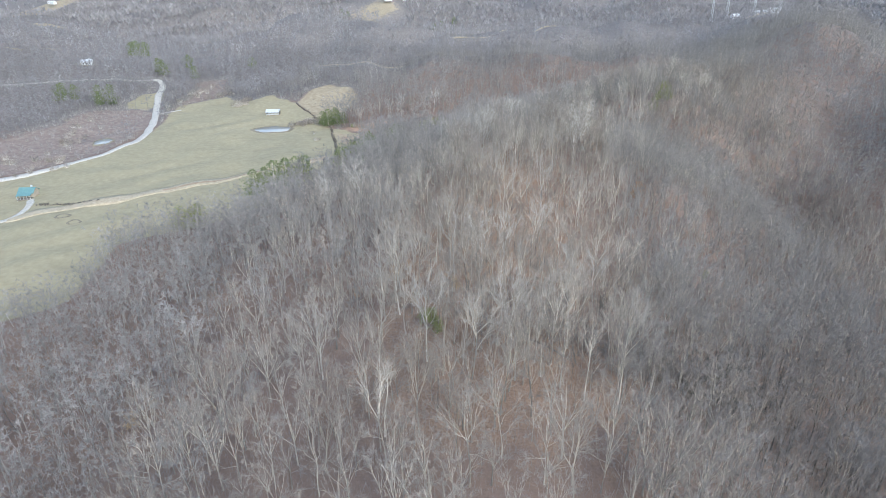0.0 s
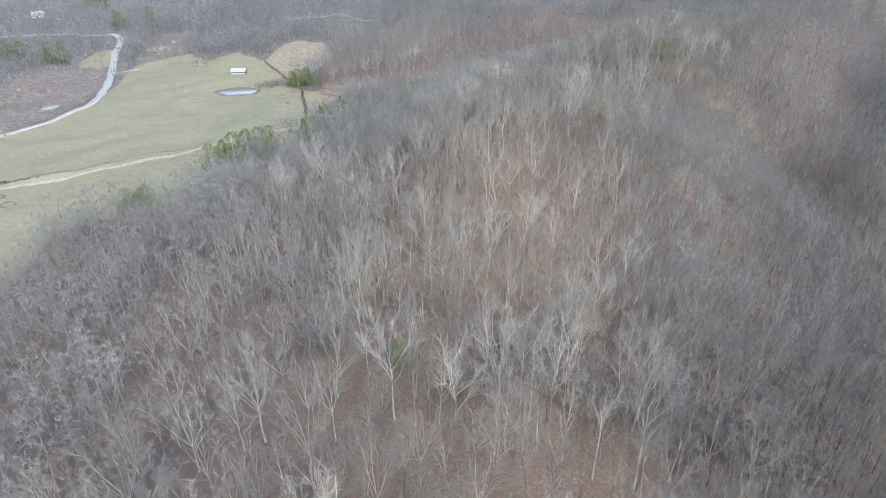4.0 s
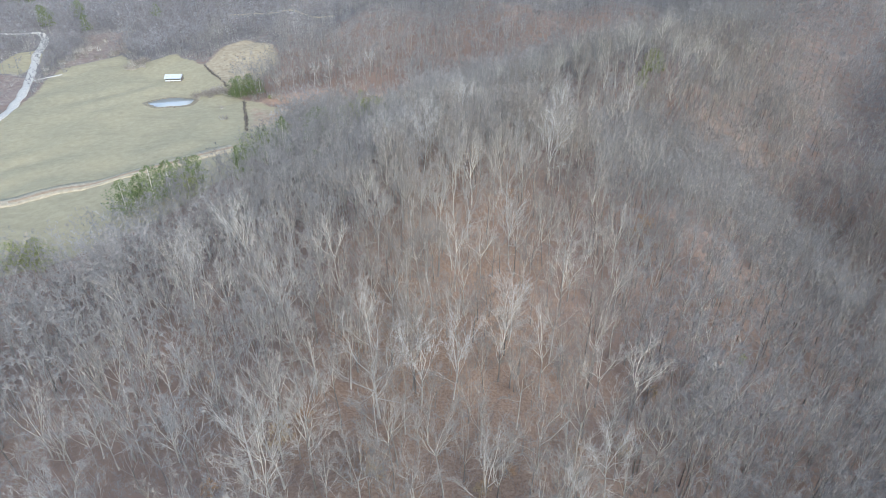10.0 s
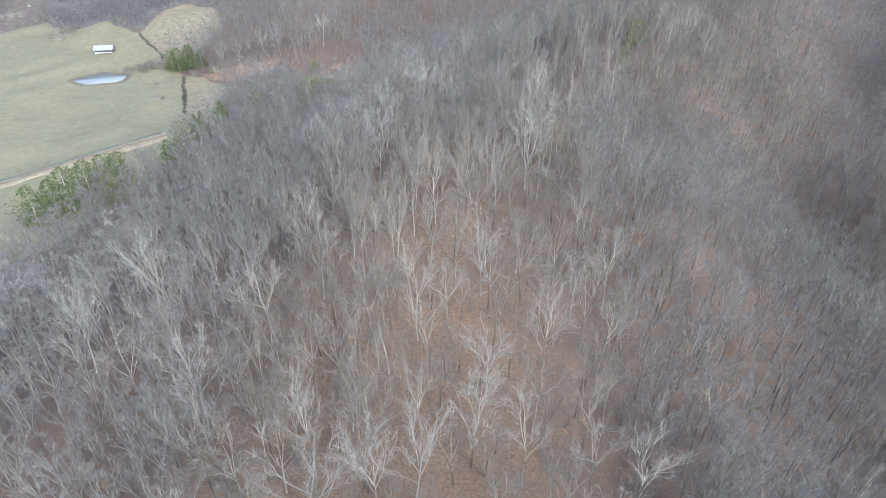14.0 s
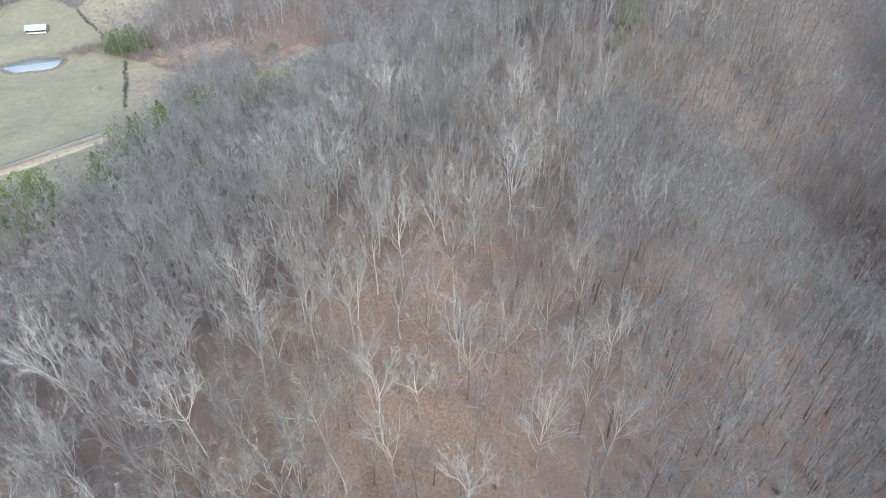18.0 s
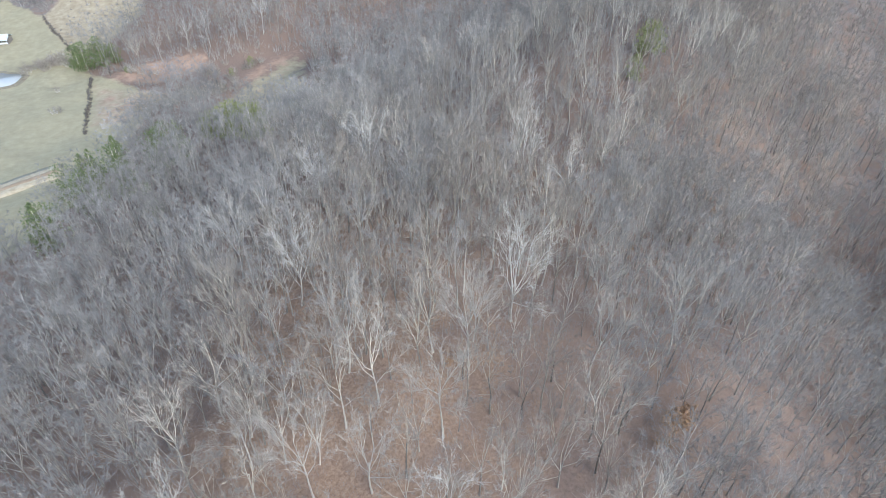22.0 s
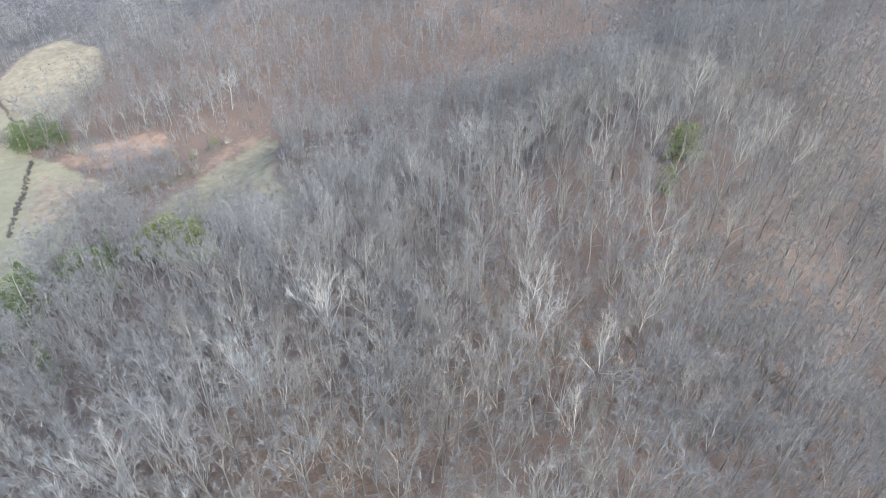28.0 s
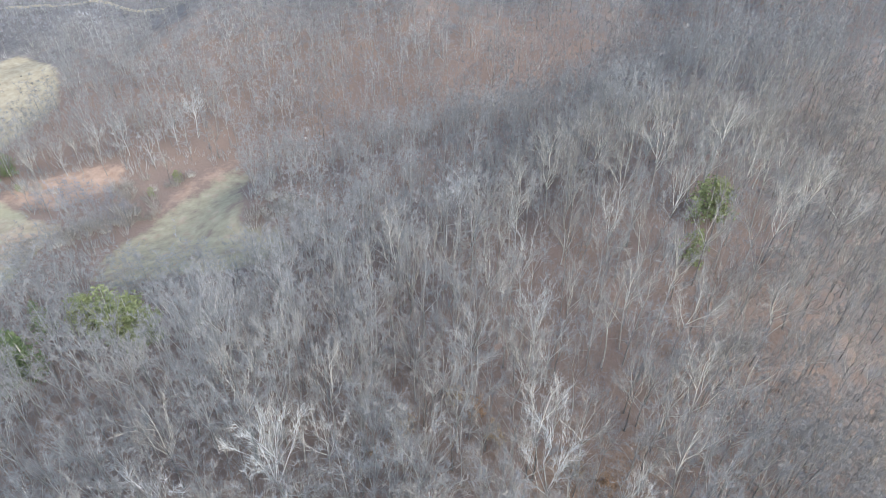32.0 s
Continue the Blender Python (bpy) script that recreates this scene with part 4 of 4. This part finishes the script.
set_out(pines, ((-121, 384, 0, 0.85), (-116, 387, 1, 0.8), (-125, 386, 1, 0.7), (-118, 391, 0, 0.75), (-112, 390, 1, 0.6), (-349, 440, 0, 1.0), (-342, 446, 1, 0.9), (-356, 452, 0, 0.9), (-318, 440, 1, 0.8), (-312, 446, 0, 0.8),
                (-111, 240, 0, 0.9), (-105, 248, 0, 1.0), (-101, 252, 1, 1.0), (-98, 257, 0, 0.9), (-94, 258, 1, 0.85), (-108, 245, 1, 0.85), (-332, 560, 0, 1.1), (-345, 575, 1, 1.0), (-322, 590, 0, 1.0), (-300, 556, 1, 0.9), (-250, 575, 0, 0.8), (-410, 646, 0, 1.3), (-402, 650, 1, 1.2), (-418, 652, 1, 1.1), (-326, 452, 0, 1.0), (-320, 458, 1, 1.0), (-280, 1010, 0, 0.8), (-272, 1016, 1, 0.7), (-134, 1002, 0, 0.8), (-122, 1008, 1, 0.8), (-104, 1024, 0, 0.8)), "pines by the pasture")
set_out(cedars, CEDARS, "cedars along the wood's edge")
set_out(pale, YOUNG_PINES, "yellow-green young pines")
beeches = [thing("young_beech", leafy(261 + i, 6, 2.2, 420), ("stem", "foliage"), (bark_one, mat), label, "tree") for i, (mat, label) in enumerate(((dry_leaves, "young beech holding rust-orange dry leaves"), (tan_leaves, "young beech holding pale tan dry leaves")))]
set_out(beeches, ((39.5, 191.5, 0, 1.0), (42, 193, 0, 0.75), (37.5, 189.5, 0, 0.7), (-27, 127, 1, 0.9), (-24, 131, 0, 0.8), (-12, 120, 1, 0.7), (-14, 124, 0, 0.6), (22, 263, 0, 0.8), (24, 259, 1, 0.8), (19, 266, 1, 0.7), (37, 251, 0, 0.8), (41, 248, 0, 0.7), (34, 254, 1, 0.6), (12, 262, 1, 0.8), (8, 257, 0, 0.6), (-74, 88, 1, 0.8), (-72, 92, 0, 0.6),
                  (2, 118, 1, 0.6), (6, 122, 0, 0.5), (16, 128, 0, 0.6), (24, 132, 1, 0.6), (-34, 118, 0, 0.7), (-20, 112, 1, 0.5), (28, 112, 0, 0.6), (-42, 140, 0, 0.5), (34, 150, 1, 0.5), (10, 200, 0, 0.45), (30, 236, 0, 0.6), (16, 244, 1, 0.6), (46, 232, 0, 0.6), (72, 252, 0, 0.6), (80, 262, 1, 0.6)), "young beeches with dry leaves")
bush_kinds = [thing("shrub", shrub(281 + i, 2.6, 1.9, 26, 9), ("stem", "crown"), (bark_one, twig_one), "leafless grey shrub with a dense tangle of twigs", "shrub") for i in range(3)]
bush_kinds.append(thing("weed_clump", shrub(291, 1.5, 0.9, 22, 8), ("stem", "crown"), (log_bark, log_bark), "dark dead weeds grown along the fence line", "weeds"))
bushes = [(-117, 345, 0, 1.2), (-115.5, 346, 1, 1.0), (-125, 365.5, 2, 1.0)]
brng = np.random.default_rng(17)
for a, b, count, wide in (((-147, 389), (-131, 396), 22, 4), ((-143, 391), (-126, 390), 14, 4), ((-207, 439), (-202, 449), 16, 5), ((-219, 241), (-192, 244), 12, 1.5), ((-213, 455), (-203, 452), 14, 5), ((-161, 438), (-135, 403), 14, 1.0), ((-117, 377), (-100, 328), 26, 0.8), ((-252, 312), (-300, 300), 14, 10),
                          ((-262, 440), (-270, 520), 26, 9), ((-250, 480), (-236, 490), 8, 4), ((-87, 343), (-60, 363), 44, 5), ((-27, 344), (-12, 348), 22, 4), ((-275, 330), (-300, 400), 18, 12), ((-240, 300), (-300, 262), 10, 3), ((-108, 384), (-92, 376), 6, 3), ((-74, 374), (-54, 378), 14, 6)):
    weedy = wide <= 1.5
    count = count * 3 if weedy else count
    for k in range(count):
        u = (k + brng.uniform(0, 1)) / count
        bushes.append((a[0] + (b[0] - a[0]) * u + brng.normal(0, wide / 2), a[1] + (b[1] - a[1]) * u + brng.normal(0, wide / 2), 3 if weedy else int(brng.integers(0, 3)), brng.uniform(0.45, 0.9) if weedy else brng.uniform(0.8, 1.9)))
for k in range(16):
    bushes.append((brng.uniform(-153, -120), brng.uniform(423, 457), 3, brng.uniform(0.4, 0.8)))
bushes += [(-142, 445, 0, 0.7), (-139, 446, 1, 0.6), (-115, 438, 0, 1.2), (-113, 429, 1, 1.3), (-118, 424, 2, 1.2)]
set_out(bush_kinds, bushes, "leafless shrubs")


# ---- the pond and the puddle ----
def pond(name, cx, cy, rx, ry, turn, label, seed):
    rng = np.random.default_rng(seed)
    a = np.linspace(0, 2 * np.pi, 48, endpoint=False)
    r = 1 + 0.1 * np.sin(2 * a + seed) + 0.06 * np.sin(5 * a) + rng.normal(0, 0.012, 48)
    c, s = math.cos(radians(turn)), math.sin(radians(turn))
    px, py = rx * r * np.cos(a), ry * r * np.sin(a)
    x, y = cx + px * c - py * s, cy + px * s + py * c
    level = float(height(x, y).max()) + 0.12
    v = np.concatenate([[[cx, cy, level]], np.column_stack([x, y, np.full(48, level)]), np.column_stack([x, y, np.full(48, level - 2.5)])])
    k = np.arange(48)
    n = (k + 1) % 48
    f = np.concatenate([np.column_stack([0 * k, 1 + k, 1 + n]), np.column_stack([1 + k, 49 + k, 49 + n]), np.column_stack([1 + k, 49 + n, 1 + n])])
    tagged(new(name, mesh_of(name, v, f, [water])), label, "water", kind="structure")
    rows = []
    for grow, up in ((0.99, -0.4), (1.0, 0.14), (1.06, 0.32), (1.14, 0.22), (1.3, None)):
        qx, qy = cx + (x - cx) * grow, cy + (y - cy) * grow
        z = np.full(48, level + up) if up is not None else height(qx, qy) - 0.3
        rows.append(np.column_stack([qx, qy, z + rng.normal(0, 0.03, 48)]))
    f = []
    for r0 in range(4):
        f += [np.column_stack([r0 * 48 + k, (r0 + 1) * 48 + k, (r0 + 1) * 48 + n]), np.column_stack([r0 * 48 + k, (r0 + 1) * 48 + n, r0 * 48 + n])]
    tagged(new("pond_bank", mesh_of("pond_bank", np.concatenate(rows), np.concatenate(f), [bank_soil])), "trodden brown bank round the farm pond", "bank", kind="structure")


bank_soil = plain("bank_soil", (0.16, 0.13, 0.09), (0.33, 0.29, 0.2), 0.8)
pond("pond", -157, 379, 11.0, 8.0, 20, "pale farm pond reflecting the sky", 3)
pond("puddle", -258, 351, 5.5, 6.5, 20, "shallow pool in the brown bottomland", 5)


# ---- buildings ----
def box(bm, x0, x1, y0, y1, z0, z1):
    v = [bm.verts.new(p) for p in ((x0, y0, z0), (x1, y0, z0), (x1, y1, z0), (x0, y1, z0), (x0, y0, z1), (x1, y0, z1), (x1, y1, z1), (x0, y1, z1))]
    for q in ((0, 3, 2, 1), (4, 5, 6, 7), (0, 1, 5, 4), (1, 2, 6, 5), (2, 3, 7, 6), (3, 0, 4, 7)):
        bm.faces.new([v[i] for i in q])


def solid(name, parent, material, *boxes, bevel=0.0):
    bm = bmesh.new()
    for b in boxes:
        box(bm, *b)
    if bevel:
        bmesh.ops.bevel(bm, geom=bm.edges[:], offset=bevel, segments=1, affect="EDGES")
    me = bpy.data.meshes.new(name)
    bm.to_mesh(me)
    bm.free()
    me.materials.append(material)
    ob = new(name, me)
    ob.parent = parent
    return ob


def roof_slope(name, parent, material, x0, x1, y0, z0, y1, z1, thick=0.12, ribs=0):
    """A sloping sheet from its eave (y0, z0) to its ridge (y1, z1), with raised seams."""
    bm = bmesh.new()
    xs = [(x0, x1, 0.0)] + [(x0 + (x1 - x0) * (i + 0.5) / ribs - 0.05, x0 + (x1 - x0) * (i + 0.5) / ribs + 0.05, 0.07) for i in range(ribs)]
    for a, b, up in xs:
        lo, hi = (0, thick) if not up else (thick, thick + up)
        v = [bm.verts.new(p) for p in ((a, y0, z0 + lo), (b, y0, z0 + lo), (b, y1, z1 + lo), (a, y1, z1 + lo), (a, y0, z0 + hi), (b, y0, z0 + hi), (b, y1, z1 + hi), (a, y1, z1 + hi))]
        for q in ((0, 3, 2, 1), (4, 5, 6, 7), (0, 1, 5, 4), (1, 2, 6, 5), (2, 3, 7, 6), (3, 0, 4, 7)):
            bm.faces.new([v[i] for i in q])
    bmesh.ops.recalc_face_normals(bm, faces=bm.faces[:])
    me = bpy.data.meshes.new(name)
    bm.to_mesh(me)
    bm.free()
    me.materials.append(material)
    ob = new(name, me)
    ob.parent = parent
    return ob


def gable(name, parent, material, x, w, z0, z1, thick=0.15):
    bm = bmesh.new()
    v = [bm.verts.new(p) for p in ((x, -w, z0), (x, w, z0), (x, 0, z1), (x + thick, -w, z0), (x + thick, w, z0), (x + thick, 0, z1))]
    for q in ((0, 1, 2), (5, 4, 3), (0, 3, 4, 1), (1, 4, 5, 2), (2, 5, 3, 0)):
        bm.faces.new([v[i] for i in q])
    bmesh.ops.recalc_face_normals(bm, faces=bm.faces[:])
    me = bpy.data.meshes.new(name)
    bm.to_mesh(me)
    bm.free()
    me.materials.append(material)
    ob = new(name, me)
    ob.parent = parent
    return ob


def house(name, x, y, turn, long, wide, wall, rise, walls, roof, label, category, porch=False, windows=3):
    """A gabled house with windows, a door and a chimney."""
    root = new(name)
    l, w = long / 2, wide / 2
    solid("wall", root, walls, (-l, l, -w, -w + 0.2, -1.5, wall))
    solid("wall", root, walls, (-l, l, w - 0.2, w, -1.5, wall))
    solid("wall", root, walls, (-l, -l + 0.2, -w + 0.2, w - 0.2, -1.5, wall))
    solid("wall", root, walls, (l - 0.2, l, -w + 0.2, w - 0.2, -1.5, wall))
    gable("gable_wall", root, walls, -l, w, wall, wall + rise)
    gable("gable_wall", root, walls, l - 0.15, w, wall, wall + rise)
    drop = 0.6 * rise / w
    roof_slope("roof", root, roof, -l - 0.5, l + 0.5, -w - 0.6, wall - drop, 0.0, wall + rise, 0.14, int(long))
    roof_slope("roof", root, roof, -l - 0.5, l + 0.5, w + 0.6, wall - drop, 0.0, wall + rise, 0.14, int(long))
    solid("ridge_cap", root, roof, (-l - 0.5, l + 0.5, -0.18, 0.18, wall + rise + 0.02, wall + rise + 0.2))
    for side in (-1, 1):
        for i in range(windows):
            cx = -l + long * (i + 0.7) / (windows + 0.4)
            y0 = side * (w + 0.01)
            frame_part = solid("window", root, white_paint, (cx - 0.6, cx + 0.6, min(y0, y0 + side * 0.06), max(y0, y0 + side * 0.06), 0.9, 2.2))
            solid("pane", frame_part, dark_pane, (cx - 0.5, cx + 0.5, min(y0 + side * 0.06, y0 + side * 0.08), max(y0 + side * 0.06, y0 + side * 0.08), 1.0, 2.1))
    solid("door", root, grey_wood, (-l * 0.1, -l * 0.1 + 0.95, -w - 0.06, -w, 0.1, 2.15))
    solid("chimney", root, white_paint, (l * 0.4, l * 0.4 + 0.7, 0.5, 1.2, wall, wall + rise + 1.0))
    if porch:
        roof_slope("porch_roof", root, roof, -l, l, -w - 3.0, wall - 0.7, -w + 0.1, wall + 0.15, 0.1, int(long))
        for i in range(5):
            px = -l + 0.2 + (long - 0.5) * i / 4
            solid("porch_post", root, white_paint, (px, px + 0.16, -w - 2.8, -w - 2.64, -1.2, wall - 0.62))
        solid("porch_floor", root, grey_wood, (-l, l, -w - 3.0, -w, -0.4, 0.0))
    root.matrix_basis = pose(x, y, on_ground(x, y, 0.25), 0, 0, turn)
    return tagged(root, label, category)


house("house", -233, 255, 12, 6.6, 5.4, 2.4, 1.6, beige_paint, teal_metal, "small beige house with a teal metal roof beside the lane", "house", True)
shed = new("barn")
for bx in range(5):
    for by in (-4.0, 3.85):
        solid("post", shed, white_paint, (-6 + bx * 2.95, -5.82 + bx * 2.95, by, by + 0.18, -0.6, 3.0))
for k in range(6):
    solid("board", shed, white_paint, (-6 + k * 2.0, -4.1 + k * 2.0, -4.12, -4.04, 0.5, 1.5))
for k in range(12):
    solid("board", shed, white_paint if k % 3 else grey_wood, (-6 + k * 1.0, -5.04 + k * 1.0, 4.04, 4.1, 0.3, 3.0))
    if k < 8:
        solid("board", shed, grey_wood, (-6.1, -6.03, -4 + k * 1.0, -3.04 + k * 1.0, 0.1, 3.0))
        solid("board", shed, grey_wood, (6.03, 6.1, -4 + k * 1.0, -3.04 + k * 1.0, 0.1, 3.0))
solid("beam", shed, grey_wood, (-6.1, 6.1, -4.1, -3.85, 2.75, 3.0))
solid("beam", shed, grey_wood, (-6.1, 6.1, 3.8, 4.0, 2.75, 3.0))
roof_slope("roof", shed, roof_metal, -6.6, 6.6, -4.8, 2.75, 0.0, 4.9, 0.1, 16)
roof_slope("roof", shed, roof_metal, -6.6, 6.6, 4.8, 2.75, 0.0, 4.9, 0.1, 16)
solid("ridge_cap", shed, roof_metal, (-6.6, 6.6, -0.2, 0.2, 4.96, 5.08))
shed.matrix_basis = pose(-170, 415, on_ground(-170, 415, 0.1), 0, 0, 8) @ Matrix.Scale(0.72, 4)
tagged(shed, "open pole barn with a pale galvanised gable roof in the pasture", "barn")
far_label = "distant white house with a grey metal roof"
for x, y, turn, long in ((299, 862, 15, 13), (318, 868, -10, 12), (270, 866, 5, 9), (352, 830, 20, 7), (-1075, 1345, 10, 22), (-1015, 1330, -15, 18), (-985, 1360, 5, 16), (-422, 580, 25, 9), (-215, 1060, 20, 12), (-195, 1095, 60, 12)):
    house("house", x, y, turn, long, 8, 3.0, 2.2, white_paint, roof_metal, far_label, "house")


# ---- lattice masts on the far hilltop ----
def mast(x, y, tall):
    root = new("lattice_mast")
    for sx, sy in ((-1, -1), (1, -1), (1, 1), (-1, 1)):
        sh = Shape(np.random.default_rng(1))
        sh.tube([(1.6 * sx, 1.6 * sy, -1), (0.5 * sx, 0.5 * sy, tall)], [0.14, 0.1], 4, 0)
        v, f, m = sh.arrays()
        part("leg", mesh_of("leg", v, f, [roof_metal]), root)
    for k in range(9):
        z0, z1 = tall * k / 9, tall * (k + 1) / 9
        w0, w1 = 1.6 - 1.1 * k / 9, 1.6 - 1.1 * (k + 1) / 9
        for (ax, ay), (bx, by) in (((-1, -1), (1, -1)), ((1, -1), (1, 1)), ((1, 1), (-1, 1)), ((-1, 1), (-1, -1))):
            sh = Shape(np.random.default_rng(2))
            sh.tube([(ax * w0, ay * w0, z0), (bx * w1, by * w1, z1)], [0.08, 0.08], 3, 0)
            v, f, m = sh.arrays()
            part("brace", mesh_of("brace", v, f, [roof_metal]), root)
    root.location = (x, y, on_ground(x, y))
    tagged(root, "pale steel lattice mast on the distant cleared hilltop", "mast", "masts on the hilltop")


for x, y in ((243, 872), (262, 876), (296, 880), (326, 878)):
    mast(x, y, 30)


# ---- the pasture's fences ----
def fence(line, label):
    root = new("fence")
    pts = [np.array(p, float) for p in line]
    x0, y0 = line[0]
    z0 = on_ground(x0, y0)
    post_mesh = None
    tops = []
    for a, b in zip(pts, pts[1:]):
        steps = max(1, int(np.linalg.norm(b - a) / 4.0))
        for k in range(steps + (1 if b is pts[-1] else 0)):
            tops.append(a + (b - a) * k / steps)
    for p in tops:
        if post_mesh is None:
            ob = solid("post", root, grey_wood, (-0.08, 0.08, -0.08, 0.08, -0.5, 1.35), bevel=0.02)
            post_mesh = ob.data
        else:
            ob = new("post", post_mesh)
            ob.parent = root
        ob.location = (p[0] - x0, p[1] - y0, on_ground(p[0], p[1]) - z0)
    for h in (0.35, 0.75, 1.15):
        sh = Shape(np.random.default_rng(3))
        for a, b in zip(tops, tops[1:]):
            sh.tube([(a[0] - x0, a[1] - y0, on_ground(*a) - z0 + h), (b[0] - x0, b[1] - y0, on_ground(*b) - z0 + h)], [0.012, 0.012], 3, 0)
        v, f, m = sh.arrays()
        part("wire", mesh_of("wire", v, f, [wire]), root)
    root.location = (x0, y0, z0)
    tagged(root, label, "fence")


fence(((-118, 380), (-112, 362), (-106, 345), (-100, 328)), "wire fence on grey posts dividing the pasture, grown with weeds")
fence(((-161, 439), (-148, 421), (-134, 403), (-119, 381)), "wire fence on grey posts below the straw-coloured hill")


# ---- fallen trunks ----
def fallen(x, y, turn, long, radius, label, seed):
    rng = np.random.default_rng(seed)
    root = new("fallen_tree")
    sh = Shape(rng)
    c, s = math.cos(radians(turn)), math.sin(radians(turn))
    pts, radii = [], []
    for k in range(6):
        u = k / 5 * long
        px, py = c * u, s * u
        pts.append((px, py, on_ground(x + px, y + py) - on_ground(x, y) + radius * (1 - 0.1 * k) + 0.25 * math.sin(k)))
        radii.append(radius * (1 - 0.14 * k))
    sh.tube(pts, radii, 7, 0)
    for k in range(5):
        p = np.array(pts[2 + k % 4])
        q = p + np.array([rng.normal(0, 1.2), rng.normal(0, 1.2), rng.uniform(0.4, 1.8)])
        sh.tube([p, q], [radius * 0.3, 0], 4, 1 + k)
    v, f, m = sh.arrays()
    for k, pn in enumerate(("trunk",) + ("broken_limb",) * 5):
        t = f[m == k]
        used, inv = np.unique(t, return_inverse=True)
        part(pn, mesh_of(pn, v[used], inv.reshape(-1, 3), [log_bark]), root)
    root.location = (x, y, on_ground(x, y))
    tagged(root, label, "fallen tree", "fallen trees on the slope")


for i, (x, y, turn, long, radius) in enumerate(((2, 101, -35, 14, 0.25), (33, 105, -60, 12, 0.28), (26, 108, 20, 11, 0.24), (40, 100, 100, 10, 0.22), (53, 238, 55, 9, 0.2), (64, 236, 75, 10, 0.2), (69, 246, 20, 8, 0.18), (48, 172, 50, 10, 0.22), (84, 226, 30, 12, 0.26), (95, 246, -20, 13, 0.3), (30, 170, 65, 8, 0.18))):
    fallen(x, y, turn, long, radius, "dark fallen trunk with broken limbs on the leaf litter", 300 + i)


# ---- scrub on the bottomland and the feeding rings ----
x, y = grid_points(-345, -230, 262, 560, 3.6, rng)
keep = ((inside(x, y, BOTTOM) > 1) | (inside(x, y, CREEK_SCRUB) > 0)) & (along(x, y, CREEK_ROAD) > 5) & (np.hypot(x + 258, y - 351) > 16) & (rng.uniform(0, 1, len(x)) < 0.75)
x, y = x[keep], y[keep]
SCRUB = [shrub(341 + i, 2.8, 1.8, 7, 4) for i in range(3)]
for k, (v, f, m) in enumerate(SCRUB):
    SCRUB[k] = (v, f, m + 1)
plant("scrub", SCRUB, x, y, 0.5, 1.5, "low leafless grey-brown scrub on the bottomland", (0.0, 0.75))


def near_open(x, y, reach):
    near = np.zeros(len(x), bool)
    for dx, dy in ((reach, 0), (-reach, 0), (0, reach), (0, -reach)):
        near |= open_ground(x + dx, y + dy)
    return near


x, y = grid_points(-430, 20, 240, 560, 2.7, rng)
keep = ~open_ground(x, y) & near_open(x, y, 7) & seen_wedge(x, y)
x, y = x[keep], y[keep]
plant("thicket", SCRUB, x, y, 0.6, 1.9, "leafless grey thicket along the wood's edge", (0.0, 0.85))
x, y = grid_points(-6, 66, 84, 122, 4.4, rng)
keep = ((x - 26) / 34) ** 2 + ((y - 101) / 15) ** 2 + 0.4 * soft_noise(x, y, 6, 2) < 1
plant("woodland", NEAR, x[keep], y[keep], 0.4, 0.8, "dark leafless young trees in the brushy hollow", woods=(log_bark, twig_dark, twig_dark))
x, y = grid_points(20, 92, 54, 100, 4.6, rng)
keep = along(x, y, CREST) > 20
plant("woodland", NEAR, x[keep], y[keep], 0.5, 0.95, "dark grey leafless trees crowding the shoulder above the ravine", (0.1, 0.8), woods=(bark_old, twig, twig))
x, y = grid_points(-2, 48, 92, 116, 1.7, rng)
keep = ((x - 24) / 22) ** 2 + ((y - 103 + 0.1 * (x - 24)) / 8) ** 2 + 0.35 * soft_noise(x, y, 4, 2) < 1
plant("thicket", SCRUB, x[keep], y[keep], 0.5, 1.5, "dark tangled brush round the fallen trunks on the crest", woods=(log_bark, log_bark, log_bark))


def feeding_ring(x, y, r, seed):
    rng = np.random.default_rng(seed)
    n, rows = 40, []
    a = np.linspace(0, 2 * np.pi, n, endpoint=False)
    for grow, up in ((0.62, -0.15), (0.72, 0.10), (0.88, 0.16), (1.0, 0.08), (1.1, -0.2)):
        q = r * grow * (1 + 0.08 * np.sin(3 * a + seed) + rng.normal(0, 0.015, n))
        px, py = x + q * np.cos(a), y + q * np.sin(a) * 0.9
        rows.append(np.column_stack([px, py, height(px, py) + up]))
    k = np.arange(n)
    m = (k + 1) % n
    f = []
    for i in range(4):
        f += [np.column_stack([i * n + k, (i + 1) * n + k, (i + 1) * n + m]), np.column_stack([i * n + k, (i + 1) * n + m, i * n + m])]
    tagged(new("mud_ring", mesh_of("mud_ring", np.concatenate(rows), np.concatenate(f), [bank_soil])), "trampled ring of brown mud in the pasture", "mud", kind="structure")


feeding_ring(-194, 226, 3.4, 1)
feeding_ring(-185, 221, 3.0, 2)

# a row of small trees between the weedy field and the hollow
x, y = grid_points(-92, -58, 350, 372, 3.4, rng)
keep = (along(x, y, ((-90, 366), (-74, 361), (-61, 352))) < 5)
plant("woodland", FLANK, x[keep], y[keep], 0.4, 0.75, "row of small leafless grey trees beside the grassy hollow", woods=(bark_old, twig_haze, twig_haze))
